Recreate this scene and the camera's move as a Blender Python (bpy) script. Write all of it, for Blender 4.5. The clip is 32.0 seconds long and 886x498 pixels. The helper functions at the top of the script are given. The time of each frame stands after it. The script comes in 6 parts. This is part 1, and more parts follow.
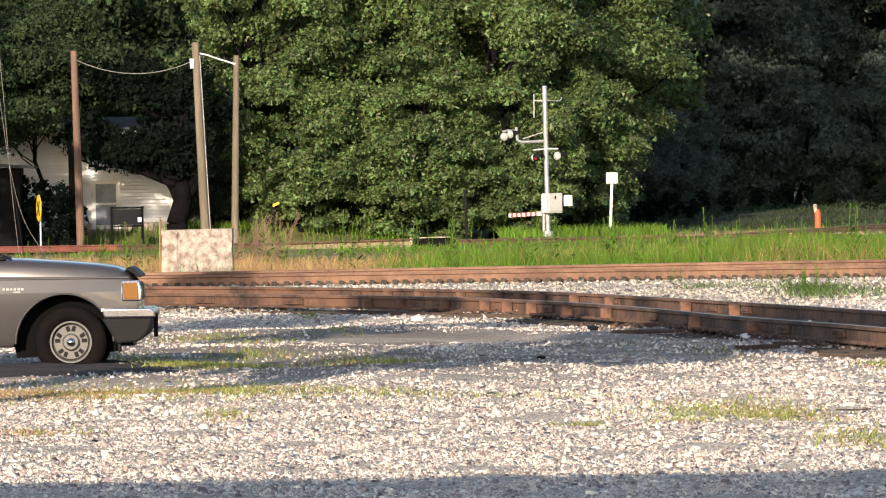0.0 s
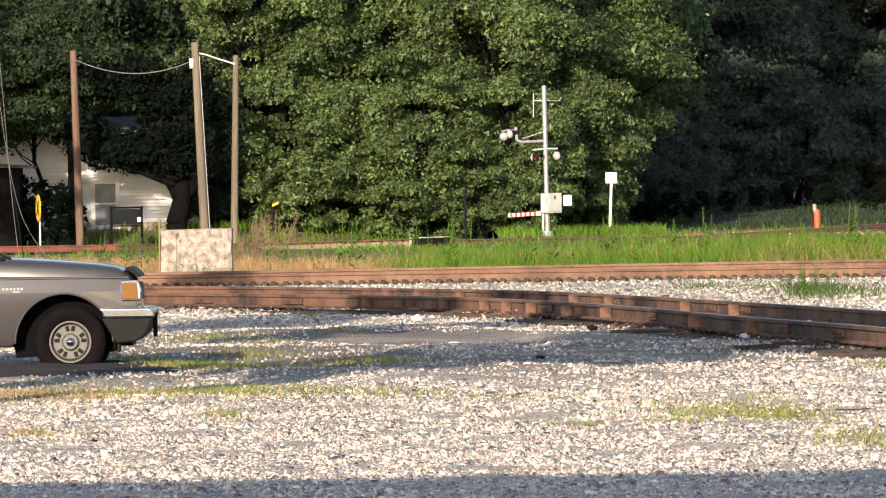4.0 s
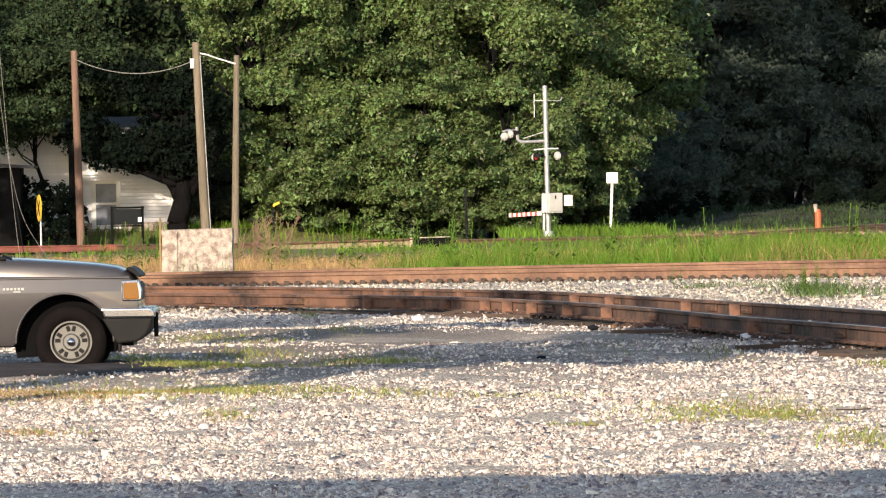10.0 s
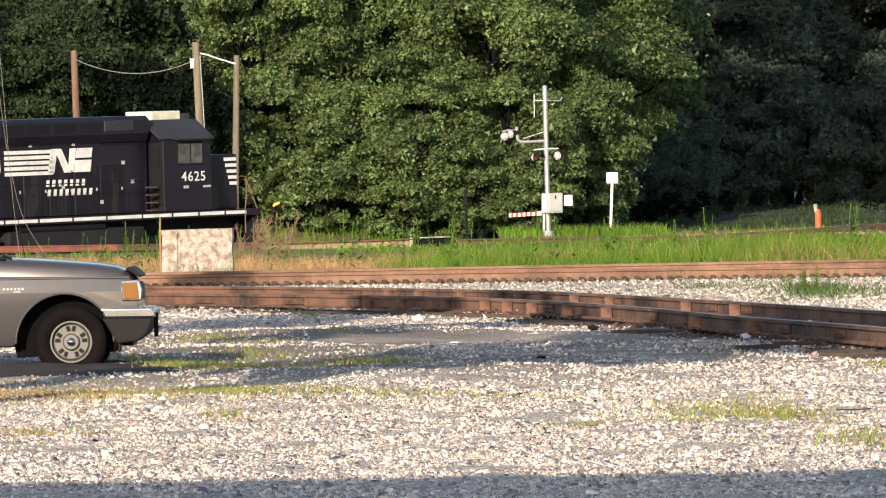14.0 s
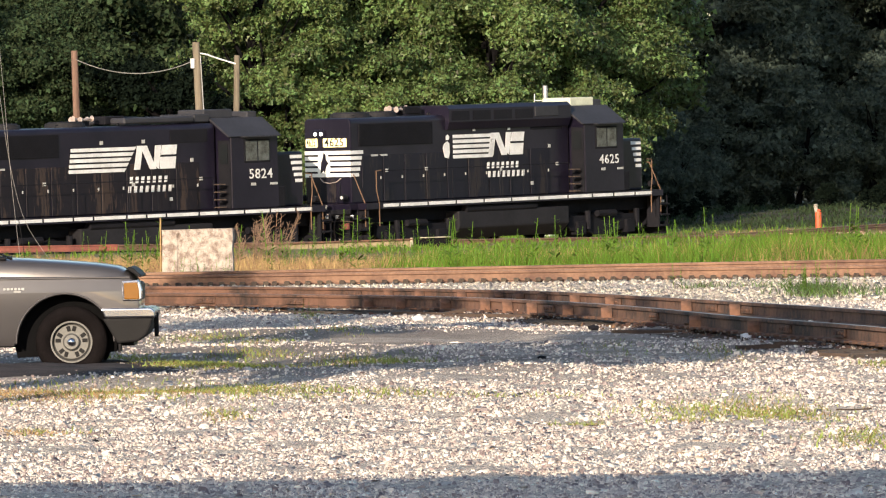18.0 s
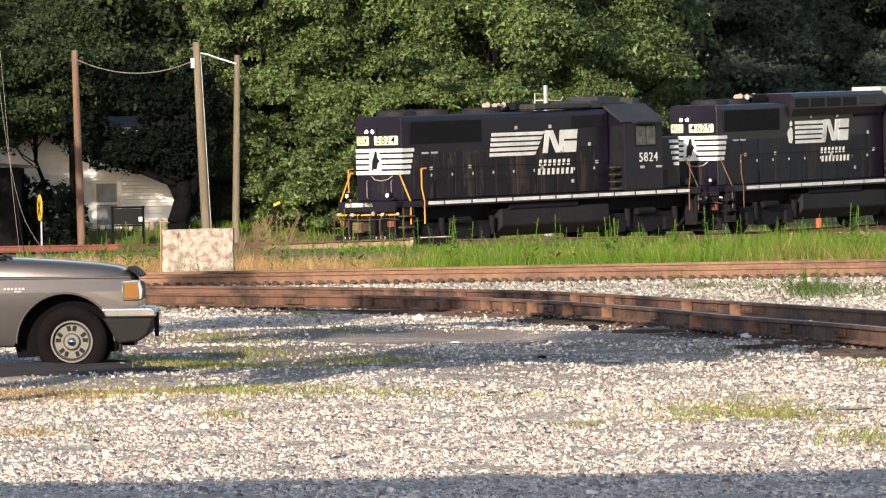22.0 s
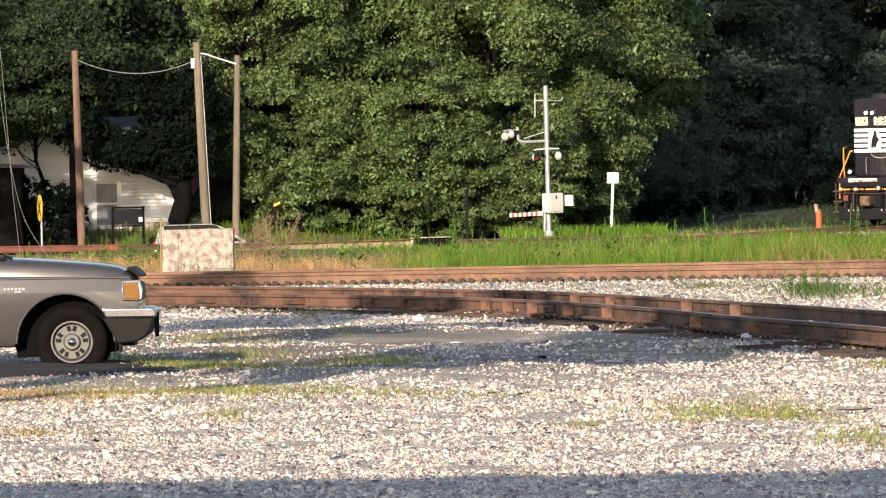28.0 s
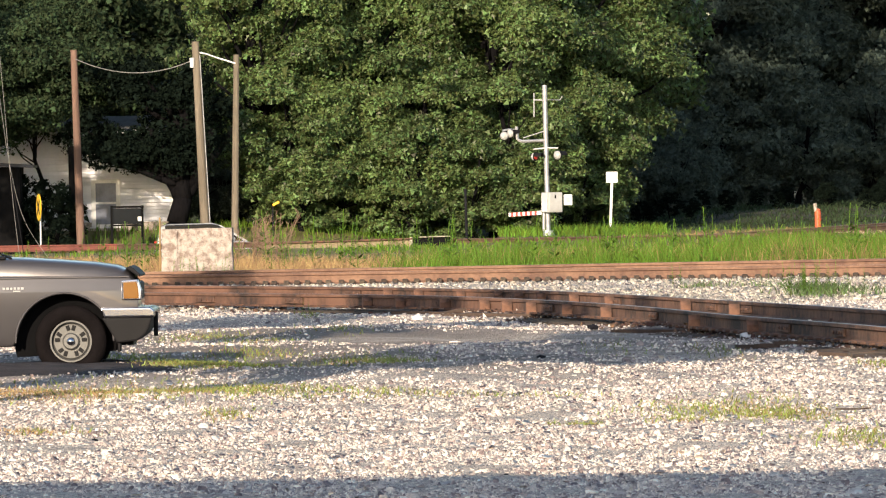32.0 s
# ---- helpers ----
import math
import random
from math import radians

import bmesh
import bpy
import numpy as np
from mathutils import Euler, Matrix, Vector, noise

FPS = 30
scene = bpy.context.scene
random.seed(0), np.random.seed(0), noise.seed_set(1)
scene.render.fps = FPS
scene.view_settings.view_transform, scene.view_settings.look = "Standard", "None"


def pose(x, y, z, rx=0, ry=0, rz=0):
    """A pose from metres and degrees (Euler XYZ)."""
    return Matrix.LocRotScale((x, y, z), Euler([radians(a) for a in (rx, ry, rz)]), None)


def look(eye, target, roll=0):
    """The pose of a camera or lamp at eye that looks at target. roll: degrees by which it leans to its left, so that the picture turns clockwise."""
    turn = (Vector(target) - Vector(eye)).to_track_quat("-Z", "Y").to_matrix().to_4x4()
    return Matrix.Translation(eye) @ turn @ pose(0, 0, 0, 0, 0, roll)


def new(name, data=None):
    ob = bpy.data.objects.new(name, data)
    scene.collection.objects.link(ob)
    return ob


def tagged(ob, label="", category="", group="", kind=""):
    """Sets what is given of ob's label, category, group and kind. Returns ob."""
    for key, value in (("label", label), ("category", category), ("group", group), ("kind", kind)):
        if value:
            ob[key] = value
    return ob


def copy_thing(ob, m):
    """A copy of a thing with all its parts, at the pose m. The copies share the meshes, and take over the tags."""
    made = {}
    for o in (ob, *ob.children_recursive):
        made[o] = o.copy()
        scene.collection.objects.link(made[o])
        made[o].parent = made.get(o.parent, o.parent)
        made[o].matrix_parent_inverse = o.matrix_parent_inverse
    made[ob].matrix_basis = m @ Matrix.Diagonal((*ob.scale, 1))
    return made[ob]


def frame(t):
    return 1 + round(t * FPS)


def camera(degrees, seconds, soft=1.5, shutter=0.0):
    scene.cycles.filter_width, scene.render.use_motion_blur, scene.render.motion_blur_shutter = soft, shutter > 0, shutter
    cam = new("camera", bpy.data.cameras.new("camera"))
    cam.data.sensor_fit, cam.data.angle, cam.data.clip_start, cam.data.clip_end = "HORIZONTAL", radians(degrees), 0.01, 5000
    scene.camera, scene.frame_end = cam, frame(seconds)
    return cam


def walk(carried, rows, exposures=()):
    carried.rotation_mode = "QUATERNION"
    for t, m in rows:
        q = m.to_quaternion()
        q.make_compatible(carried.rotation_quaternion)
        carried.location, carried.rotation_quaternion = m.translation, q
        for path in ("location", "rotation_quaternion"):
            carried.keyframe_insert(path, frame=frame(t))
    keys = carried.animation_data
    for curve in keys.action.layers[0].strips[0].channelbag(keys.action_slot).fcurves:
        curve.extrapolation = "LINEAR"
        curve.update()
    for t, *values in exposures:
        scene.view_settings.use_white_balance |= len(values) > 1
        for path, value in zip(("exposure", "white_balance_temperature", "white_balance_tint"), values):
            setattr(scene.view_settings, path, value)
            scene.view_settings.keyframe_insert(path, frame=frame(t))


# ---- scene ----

# The camera: a long lens on a tripod, shaking by a hair.
EYE = (0.0, 0.0, 1.7)
cam = camera(5.61, 32.0, soft=1.2)
SHAKE = ((0, -.4, .3), (1, -.9, 0), (2, -.6, .2), (3, -1.4, 0), (6, -1.4, 0), (7, -.6, -.2), (8, -.4, 0), (9, 1.1, 0), (10, 0, 0), (11, -.4, 1.4),
         (12, -.9, .6), (13, -.2, .8), (14, 0, 0), (17, .4, 0), (18, .6, 0), (19, .2, 0), (20, .4, 0), (21, 1.1, .2), (22, 1.1, -.4), (23, .7, 0),
         (24, 1.1, 0), (25, 1.5, -.3), (28, 1.3, 0), (29, 1.3, -.9), (30, .2, -1.5), (31, 1.9, 0), (32, -.4, -1.1))
walk(cam, [(t, look(EYE, (-dx / 160, 100, 1.0 + dy / 160), -0.9)) for t, dx, dy in SHAKE])

# ---- light ----
SUN_AZ, SUN_EL = 197.0, 15.5    # where the sun stands: degrees clockwise from +y, degrees up
world = bpy.data.worlds.new("world")
scene.world = world
world.use_nodes = True
wn = world.node_tree
sky = wn.nodes.new("ShaderNodeTexSky")
sky.sky_type, sky.sun_disc = "NISHITA", False
sky.sun_elevation, sky.sun_rotation = radians(SUN_EL), radians(SUN_AZ)
wn.links.new(sky.outputs[0], wn.nodes["Background"].inputs[0])
wn.nodes["Background"].inputs[1].default_value = 0.13
sun = new("sun", bpy.data.lights.new("sun", "SUN"))
sun.data.energy, sun.data.angle, sun.data.color = 4.7, radians(0.5), (1.0, 0.83, 0.61)
az, el = radians(SUN_AZ), radians(SUN_EL)
sun.matrix_world = look((math.sin(az) * math.cos(el) * 50, math.cos(az) * math.cos(el) * 50, math.sin(el) * 50), (0, 0, 0))
scene.view_settings.exposure = 0.66


# ---- materials ----
def mat(name, color, rough=0.6, metal=0.0, vary=0.25, scale=3.0, bump=0.0, bump_scale=40.0, second=None, island=0.0, obj=0.0, emit=0.0, trans=0.0, coat=0.0, streak=None, lo=0.55, hi=0.95, spec=0.5):
    """A surface: base colour with blotches at two scales, relief, and variation from piece to piece."""
    m = bpy.data.materials.new(name)
    m.use_nodes = True
    nt = m.node_tree
    n, l = nt.nodes, nt.links
    b = n["Principled BSDF"]
    b.inputs["Roughness"].default_value, b.inputs["Metallic"].default_value = rough, metal
    b.inputs["Coat Weight"].default_value = coat
    b.inputs["Specular IOR Level"].default_value = spec
    co = n.new("ShaderNodeTexCoord").outputs["Object"]
    if streak:
        mp = n.new("ShaderNodeMapping")
        mp.inputs["Scale"].default_value = streak
        l.new(co, mp.inputs[0])
        co = mp.outputs[0]
    big, fine = n.new("ShaderNodeTexNoise"), n.new("ShaderNodeTexNoise")
    for t, s in ((big, scale), (fine, scale * 9.0)):
        l.new(co, t.inputs["Vector"])
        t.inputs["Scale"].default_value, t.inputs["Detail"].default_value = s, 5.0
    mixn = n.new("ShaderNodeMath")
    mixn.operation = "MULTIPLY_ADD"
    l.new(fine.outputs[0], mixn.inputs[0])
    mixn.inputs[1].default_value = 0.5
    l.new(big.outputs[0], mixn.inputs[2])
    ramp = n.new("ShaderNodeValToRGB")
    l.new(mixn.outputs[0], ramp.inputs[0])
    c2 = second or tuple(c * (1 - vary) for c in color)
    c1 = color if second else tuple(min(1.0, c * (1 + vary * 0.5)) for c in color)
    ramp.color_ramp.elements[0].position, ramp.color_ramp.elements[1].position = lo, hi
    ramp.color_ramp.elements[0].color, ramp.color_ramp.elements[1].color = (*c2, 1), (*c1, 1)
    col = ramp.outputs[0]
    for amount, node, out in ((island, "ShaderNodeNewGeometry", "Random Per Island"), (obj, "ShaderNodeObjectInfo", "Random")):
        if amount:
            r = n.new(node)
            mr = n.new("ShaderNodeMapRange")
            l.new(r.outputs[out], mr.inputs[0])
            mr.inputs[3].default_value, mr.inputs[4].default_value = 1 - amount, 1 + amount
            hs = n.new("ShaderNodeHueSaturation")
            l.new(col, hs.inputs["Color"])
            l.new(mr.outputs[0], hs.inputs["Value"])
            mh = n.new("ShaderNodeMapRange")
            l.new(r.outputs[out], mh.inputs[0])
            mh.inputs[3].default_value, mh.inputs[4].default_value = 0.5 - amount * 0.06, 0.5 + amount * 0.05
            l.new(mh.outputs[0], hs.inputs["Hue"])
            col = hs.outputs[0]
    l.new(col, b.inputs["Base Color"])
    if bump:
        bn, bt = n.new("ShaderNodeBump"), n.new("ShaderNodeTexNoise")
        bt.inputs["Scale"].default_value, bt.inputs["Detail"].default_value = bump_scale, 4.0
        l.new(co, bt.inputs["Vector"])
        l.new(bt.outputs[0], bn.inputs["Height"])
        bn.inputs["Strength"].default_value, bn.inputs["Distance"].default_value = bump, 0.05
        l.new(bn.outputs[0], b.inputs["Normal"])
    if emit:
        b.inputs["Emission Color"].default_value, b.inputs["Emission Strength"].default_value = (*color, 1), emit
    if trans:
        tr, mx = n.new("ShaderNodeBsdfTranslucent"), n.new("ShaderNodeMixShader")
        l.new(col, tr.inputs["Color"])
        mx.inputs[0].default_value = trans
        l.new(b.outputs[0], mx.inputs[1])
        l.new(tr.outputs[0], mx.inputs[2])
        l.new(mx.outputs[0], n["Material Output"].inputs[0])
    return m


M = {}
M["stone"] = mat("ballast_stone", (0.93, 0.825, 0.740), 0.9, vary=0.4, scale=9, second=(0.57, 0.475, 0.43), island=0.46, bump=0.3)
M["brownstone"] = mat("brownish_stone", (0.45, 0.36, 0.34), 0.9, scale=9, second=(0.28, 0.215, 0.22), island=0.4, bump=0.3)
M["shoulder"] = mat("grey_ballast", (0.60, 0.545, 0.47), 0.9, scale=9, second=(0.33, 0.29, 0.245), island=0.46, bump=0.3)
M["leaf"] = mat("leaf_green", (0.152, 0.210, 0.072), 0.45, scale=0.4, second=(0.062, 0.094, 0.036), island=0.75, trans=0.3, spec=0.3)
# darker copy of the leaf green, with shade put into the colour
M["leaf_shade"] = mat("leaf_shaded_green", (0.056, 0.084, 0.041), 0.8, scale=0.4, second=(0.029, 0.045, 0.024), island=0.55, trans=0.3, spec=0.1)
# greyed bluish tone: haze over the dark wood is put into the leaves
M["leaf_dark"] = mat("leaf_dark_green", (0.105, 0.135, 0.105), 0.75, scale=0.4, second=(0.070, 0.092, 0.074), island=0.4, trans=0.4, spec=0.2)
# near black: deep shade in tree and shrubs is put into the leaves
M["leaf_shade_black"] = mat("leaf_shade_black_green", (0.009, 0.015, 0.011), 0.9, scale=0.4, second=(0.006, 0.010, 0.0075), island=0.4, trans=0.2, spec=0.03)
# bark kept near black to carry the shade on the trunks
M["bark"] = mat("bark", (0.0075, 0.0072, 0.0085), 0.95, scale=4, bump=0.8, bump_scale=12, streak=(1, 1, 0.2), spec=0.03)
M["grass"] = mat("grass_green", (0.165, 0.275, 0.030), 0.7, scale=0.25, second=(0.085, 0.160, 0.018), island=0.5, trans=0.35, spec=0.25)
M["tuft"] = mat("pale_low_weed", (0.30, 0.335, 0.10), 0.8, scale=0.5, second=(0.19, 0.23, 0.06), island=0.5, trans=0.3, spec=0.2)
M["straw"] = mat("grass_dry", (0.47, 0.30, 0.145), 0.8, scale=0.3, second=(0.31, 0.205, 0.095), island=0.4, trans=0.25)
M["rust"] = mat("rail_rust", (0.265, 0.152, 0.102), 0.85, scale=2.0, second=(0.125, 0.068, 0.052), bump=0.25, bump_scale=60)
# rust whose near-black blotches also stand in for shade on the rails
M["yardrust"] = mat("yard_rail_shaded_rust", (0.200, 0.102, 0.069), 0.85, scale=0.9, second=(0.038, 0.024, 0.021), bump=0.35, bump_scale=40, lo=0.58, hi=0.88)
M["railtop"] = mat("rail_head_worn", (0.30, 0.24, 0.21), 0.45, metal=0.6, scale=2.5)
M["tie"] = mat("creosoted_wood", (0.09, 0.065, 0.05), 0.95, scale=2.5, second=(0.05, 0.04, 0.035), bump=0.6, obj=0.3, streak=(1, 0.2, 1))
M["black"] = mat("loco_black_paint", (0.0075, 0.0062, 0.015), 0.28, scale=0.9, second=(0.014, 0.0115, 0.023), bump=0.03, bump_scale=8, spec=0.28)
M["blackdoor"] = mat("loco_worn_door_paint", (0.0085, 0.0075, 0.0145), 0.5, scale=1.1, second=(0.023, 0.0185, 0.021), streak=(1.6, 1.0, 0.22), bump=0.03, bump_scale=8, spec=0.25, lo=0.70, hi=0.40)
M["doorbrown"] = mat("loco_dusty_door_paint", (0.012, 0.010, 0.0145), 0.5, scale=1.1, second=(0.042, 0.030, 0.028), streak=(1.6, 1.0, 0.22), bump=0.03, bump_scale=8, spec=0.2, lo=0.72, hi=0.42)
# lighter black for roof gear; on the cab roof it carries the skylight
M["blackroof"] = mat("loco_grey_skylit_black", (0.040, 0.040, 0.051), 0.6, scale=0.7, second=(0.024, 0.024, 0.030), spec=0.3)
M["roofdark"] = mat("loco_sooty_roof", (0.022, 0.021, 0.027), 0.7, scale=0.9, second=(0.012, 0.012, 0.015), spec=0.2)
M["horn"] = mat("pale_horn_metal", (0.46, 0.38, 0.36), 0.5, metal=0.3, vary=0.3, scale=4)
M["grime"] = mat("brown_grime", (0.085, 0.055, 0.042), 0.9, scale=2.5, second=(0.05, 0.035, 0.03), bump=0.3)
M["under"] = mat("loco_grimy_black", (0.010, 0.0098, 0.0150), 0.8, scale=1.2, second=(0.006, 0.006, 0.0095), bump=0.3, spec=0.2)
M["white"] = mat("white_paint", (0.74, 0.74, 0.77), 0.5, vary=0.2, scale=2)
M["reflective"] = mat("reflective_white", (0.9, 0.9, 0.88), 0.3, vary=0.05, scale=2)
M["board"] = mat("number_board_glow", (1.0, 0.86, 0.45), 0.4, vary=0.05, emit=0.5)
M["orange"] = mat("orange_rail_paint", (0.75, 0.30, 0.05), 0.5, vary=0.2)
M["lamp"] = mat("lamp_glow", (1.0, 0.93, 0.8), 0.2, vary=0.02, emit=6.0)
M["glass"] = mat("window_glass", (0.012, 0.014, 0.017), 0.1, vary=0.1, spec=0.3)
M["steel"] = mat("galvanised_steel", (0.43, 0.43, 0.46), 0.45, metal=0.6, vary=0.2, scale=3)
M["grey"] = mat("grey_paint", (0.42, 0.42, 0.43), 0.5, vary=0.15)
M["red"] = mat("red_reflective", (0.55, 0.04, 0.03), 0.5)
M["concrete"] = mat("weathered_concrete", (0.44, 0.385, 0.35), 0.95, scale=8.0, second=(0.205, 0.155, 0.135), bump=0.9, bump_scale=16, lo=0.62, hi=0.84)
M["siding"] = mat("white_siding", (0.86, 0.865, 0.95), 0.6, vary=0.1, scale=0.8, obj=0.04)
M["roof"] = mat("grey_shingle", (0.12, 0.12, 0.125), 0.9, scale=3, bump=0.4)
M["pole"] = mat("pole_wood", (0.22, 0.185, 0.145), 0.9, scale=3, second=(0.11, 0.09, 0.07), bump=0.5, streak=(1, 1, 0.08))
M["redpole"] = mat("reddish_pole_wood", (0.21, 0.13, 0.105), 0.9, scale=3, second=(0.12, 0.07, 0.055), bump=0.5, streak=(1, 1, 0.08))
M["truckpaint"] = mat("pewter_truck_paint", (0.092, 0.086, 0.094), 0.34, metal=0.45, vary=0.06, scale=1.0, coat=0.6)
M["chrome"] = mat("chrome", (0.50, 0.52, 0.60), 0.16, metal=1.0, vary=0.05)
M["plastic"] = mat("dark_grey_plastic", (0.011, 0.0105, 0.0125), 0.6, vary=0.15, spec=0.15)
M["tyre"] = mat("tyre_rubber", (0.0085, 0.0068, 0.0075), 0.9, vary=0.3, scale=6, bump=0.2, spec=0.06)
M["liner"] = mat("black_wheel_liner", (0.006, 0.006, 0.007), 0.95, vary=0.2, spec=0.03)
M["alloy"] = mat("alloy_wheel", (0.125, 0.122, 0.122), 0.45, metal=0.35, vary=0.12, spec=0.35)
M["amber"] = mat("amber_lens", (0.21, 0.088, 0.010), 0.25, vary=0.1)
M["lens"] = mat("clear_lens", (0.55, 0.57, 0.6), 0.1, vary=0.1)
M["car"] = mat("silver_car_paint", (0.34, 0.35, 0.39), 0.35, metal=0.5, vary=0.05, coat=0.5)
M["yellow"] = mat("yellow_sign", (0.85, 0.50, 0.03), 0.5, vary=0.15)
M["asphalt"] = mat("dark_asphalt", (0.070, 0.056, 0.056), 0.95, scale=3, second=(0.030, 0.026, 0.029), bump=0.6, spec=0.2)
M["redrust"] = mat("red_rust", (0.20, 0.06, 0.045), 0.85, scale=2.0, second=(0.12, 0.04, 0.035), bump=0.25)
M["debris"] = mat("rusty_debris", (0.17, 0.085, 0.055), 0.95, scale=6, second=(0.05, 0.035, 0.03), island=0.5, bump=0.3)
M["tanballast"] = mat("tan_ballast", (0.52, 0.40, 0.27), 0.95, scale=4, second=(0.33, 0.24, 0.16), island=0.4, bump=0.3)
M["cream"] = mat("cream_concrete", (0.30, 0.245, 0.16), 0.9, scale=2.2, second=(0.17, 0.13, 0.08), bump=0.3, streak=(3.0, 1.0, 0.4))
M["dove"] = mat("pale_feathers", (0.25, 0.23, 0.275), 0.8, scale=12, second=(0.12, 0.11, 0.14))
M["twig"] = mat("dead_twig", (0.30, 0.20, 0.14), 0.9, scale=3, second=(0.18, 0.11, 0.08))
M["palecon"] = mat("pale_concrete", (0.40, 0.36, 0.29), 0.9, vary=0.35, scale=4)
M["wire"] = mat("wire_grey", (0.25, 0.24, 0.24), 0.6)
M["cabglass"] = mat("cab_window_glass", (0.085, 0.095, 0.10), 0.1, vary=0.6, scale=2.5)
M["acgrey"] = mat("pale_ac_housing", (0.62, 0.64, 0.52), 0.5, vary=0.2)
M["dullorange"] = mat("worn_grab_rail", (0.15, 0.088, 0.055), 0.7)
M["mirrorwhite"] = mat("glaring_white_sheet", (0.95, 0.95, 0.93), 0.12, metal=0.0, vary=0.02, emit=0.0)
M["orangepost"] = mat("orange_post_paint", (0.72, 0.13, 0.045), 0.55, vary=0.35, scale=6, second=(0.50, 0.085, 0.05))
# pale blue base puts the sky's reflection into the panes
M["paneglass"] = mat("house_window_glass", (0.20, 0.22, 0.29), 0.12, vary=0.25)
# near black, so shed and fence carry their shade in the colour
M["dark"] = mat("dark_shaded_boards", (0.008, 0.008, 0.009), 0.9, vary=0.4, spec=0.05)


# ---- mesh helpers ----
def bm_box(bm, c, s, rot=None):
    m = Matrix.Translation(c) @ (rot.to_4x4() if rot else Matrix()) @ Matrix.Diagonal((*s, 1))
    return bmesh.ops.create_cube(bm, size=1, matrix=m)["verts"]


def bm_cyl(bm, a, b, r1, r2=None, n=12):
    a, b = Vector(a), Vector(b)
    q = (b - a).to_track_quat("Z", "Y").to_matrix().to_4x4()
    return bmesh.ops.create_cone(bm, cap_ends=True, segments=n, radius1=r1, radius2=r1 if r2 is None else r2, depth=(b - a).length,
                                 matrix=Matrix.Translation((a + b) / 2) @ q)["verts"]


def bm_prism(bm, prof, y0, y1):
    """A side profile in x, z drawn out from y0 to y1."""
    a = [bm.verts.new((x, y0, z)) for x, z in prof]
    b = [bm.verts.new((x, y1, z)) for x, z in prof]
    k = len(prof)
    bm.faces.new(a)
    bm.faces.new(b[::-1])
    for i in range(k):
        bm.faces.new((a[i], b[i], b[(i + 1) % k], a[(i + 1) % k]))
    bmesh.ops.recalc_face_normals(bm, faces=bm.faces)


def bm_tube(bm, pts, r, n=6):
    pts = [Vector(p) for p in pts]
    for i in range(len(pts) - 1):
        bm_cyl(bm, pts[i], pts[i + 1], r, n=n)


def bevel(bm, w, seg=2, angle=30):
    es = [e for e in bm.edges if len(e.link_faces) == 2 and e.calc_face_angle(0) > radians(angle)]
    bmesh.ops.bevel(bm, geom=es, offset=w, segments=seg, affect="EDGES", profile=0.6, clamp_overlap=True)


def part(name, bm, material, parent=None, label="", smooth=False):
    me = bpy.data.meshes.new(name)
    bm.to_mesh(me)
    bm.free()
    me.materials.append(M[material])
    if smooth:
        for p in me.polygons:
            p.use_smooth = True
    ob = new(name, me)
    ob.parent = parent
    if label:
        ob["label"] = label
    return ob


def np_mesh(name, verts, faces, material):
    """One mesh from arrays: verts (n, 3), faces (m, k)."""
    me = bpy.data.meshes.new(name)
    k = faces.shape[1]
    me.vertices.add(len(verts))
    me.vertices.foreach_set("co", np.ascontiguousarray(verts, dtype=np.float32).ravel())
    me.loops.add(faces.size)
    me.loops.foreach_set("vertex_index", np.ascontiguousarray(faces, dtype=np.int32).ravel())
    me.polygons.add(len(faces))
    me.polygons.foreach_set("loop_start", np.arange(0, faces.size, k, dtype=np.int32))
    me.update(calc_edges=True)
    me.materials.append(M[material])
    return new(name, me)


def thing(name, label, category, group="", m=None):
    ob = new(name)
    ob.empty_display_size = 0.1
    if m is not None:
        ob.matrix_basis = m
    return tagged(ob, label, category, group)


def sm(a, b, v):
    v = np.clip((np.asarray(v, dtype=float) - a) / (b - a), 0, 1)
    return v * v * (3 - 2 * v)


# ---- the tracks' lines and the lie of the land ----
def loco_line(s):
    """The engines' track: x, y, heading and rail height at s metres along it. Straight, then an easing curve to the left on a light grade."""
    s0 = max(s, -56.0)
    n = 24
    x, y = -3.531, 290.625
    for i in range(n):
        q = s0 * (i + 0.5) / n
        h = 0.88525 + 0.004054 * q + 3.593e-5 * q * q
        x += math.cos(h) * s0 / n
        y += math.sin(h) * s0 / n
    h = 0.88525 + 0.004054 * s0 + 3.593e-5 * s0 * s0
    if s < s0:
        x += math.cos(h) * (s - s0)
        y += math.sin(h) * (s - s0)
    return x, y, h, -0.524 + 0.01814 * max(min(s, 70), -60)


def rut(x, y):
    return 0.03 * np.sin(y * 0.55 + x * 0.25) + 0.02 * np.sin(x * 1.3 - y * 0.21) + 0.012 * np.sin(x * 3.1 + y * 0.9)


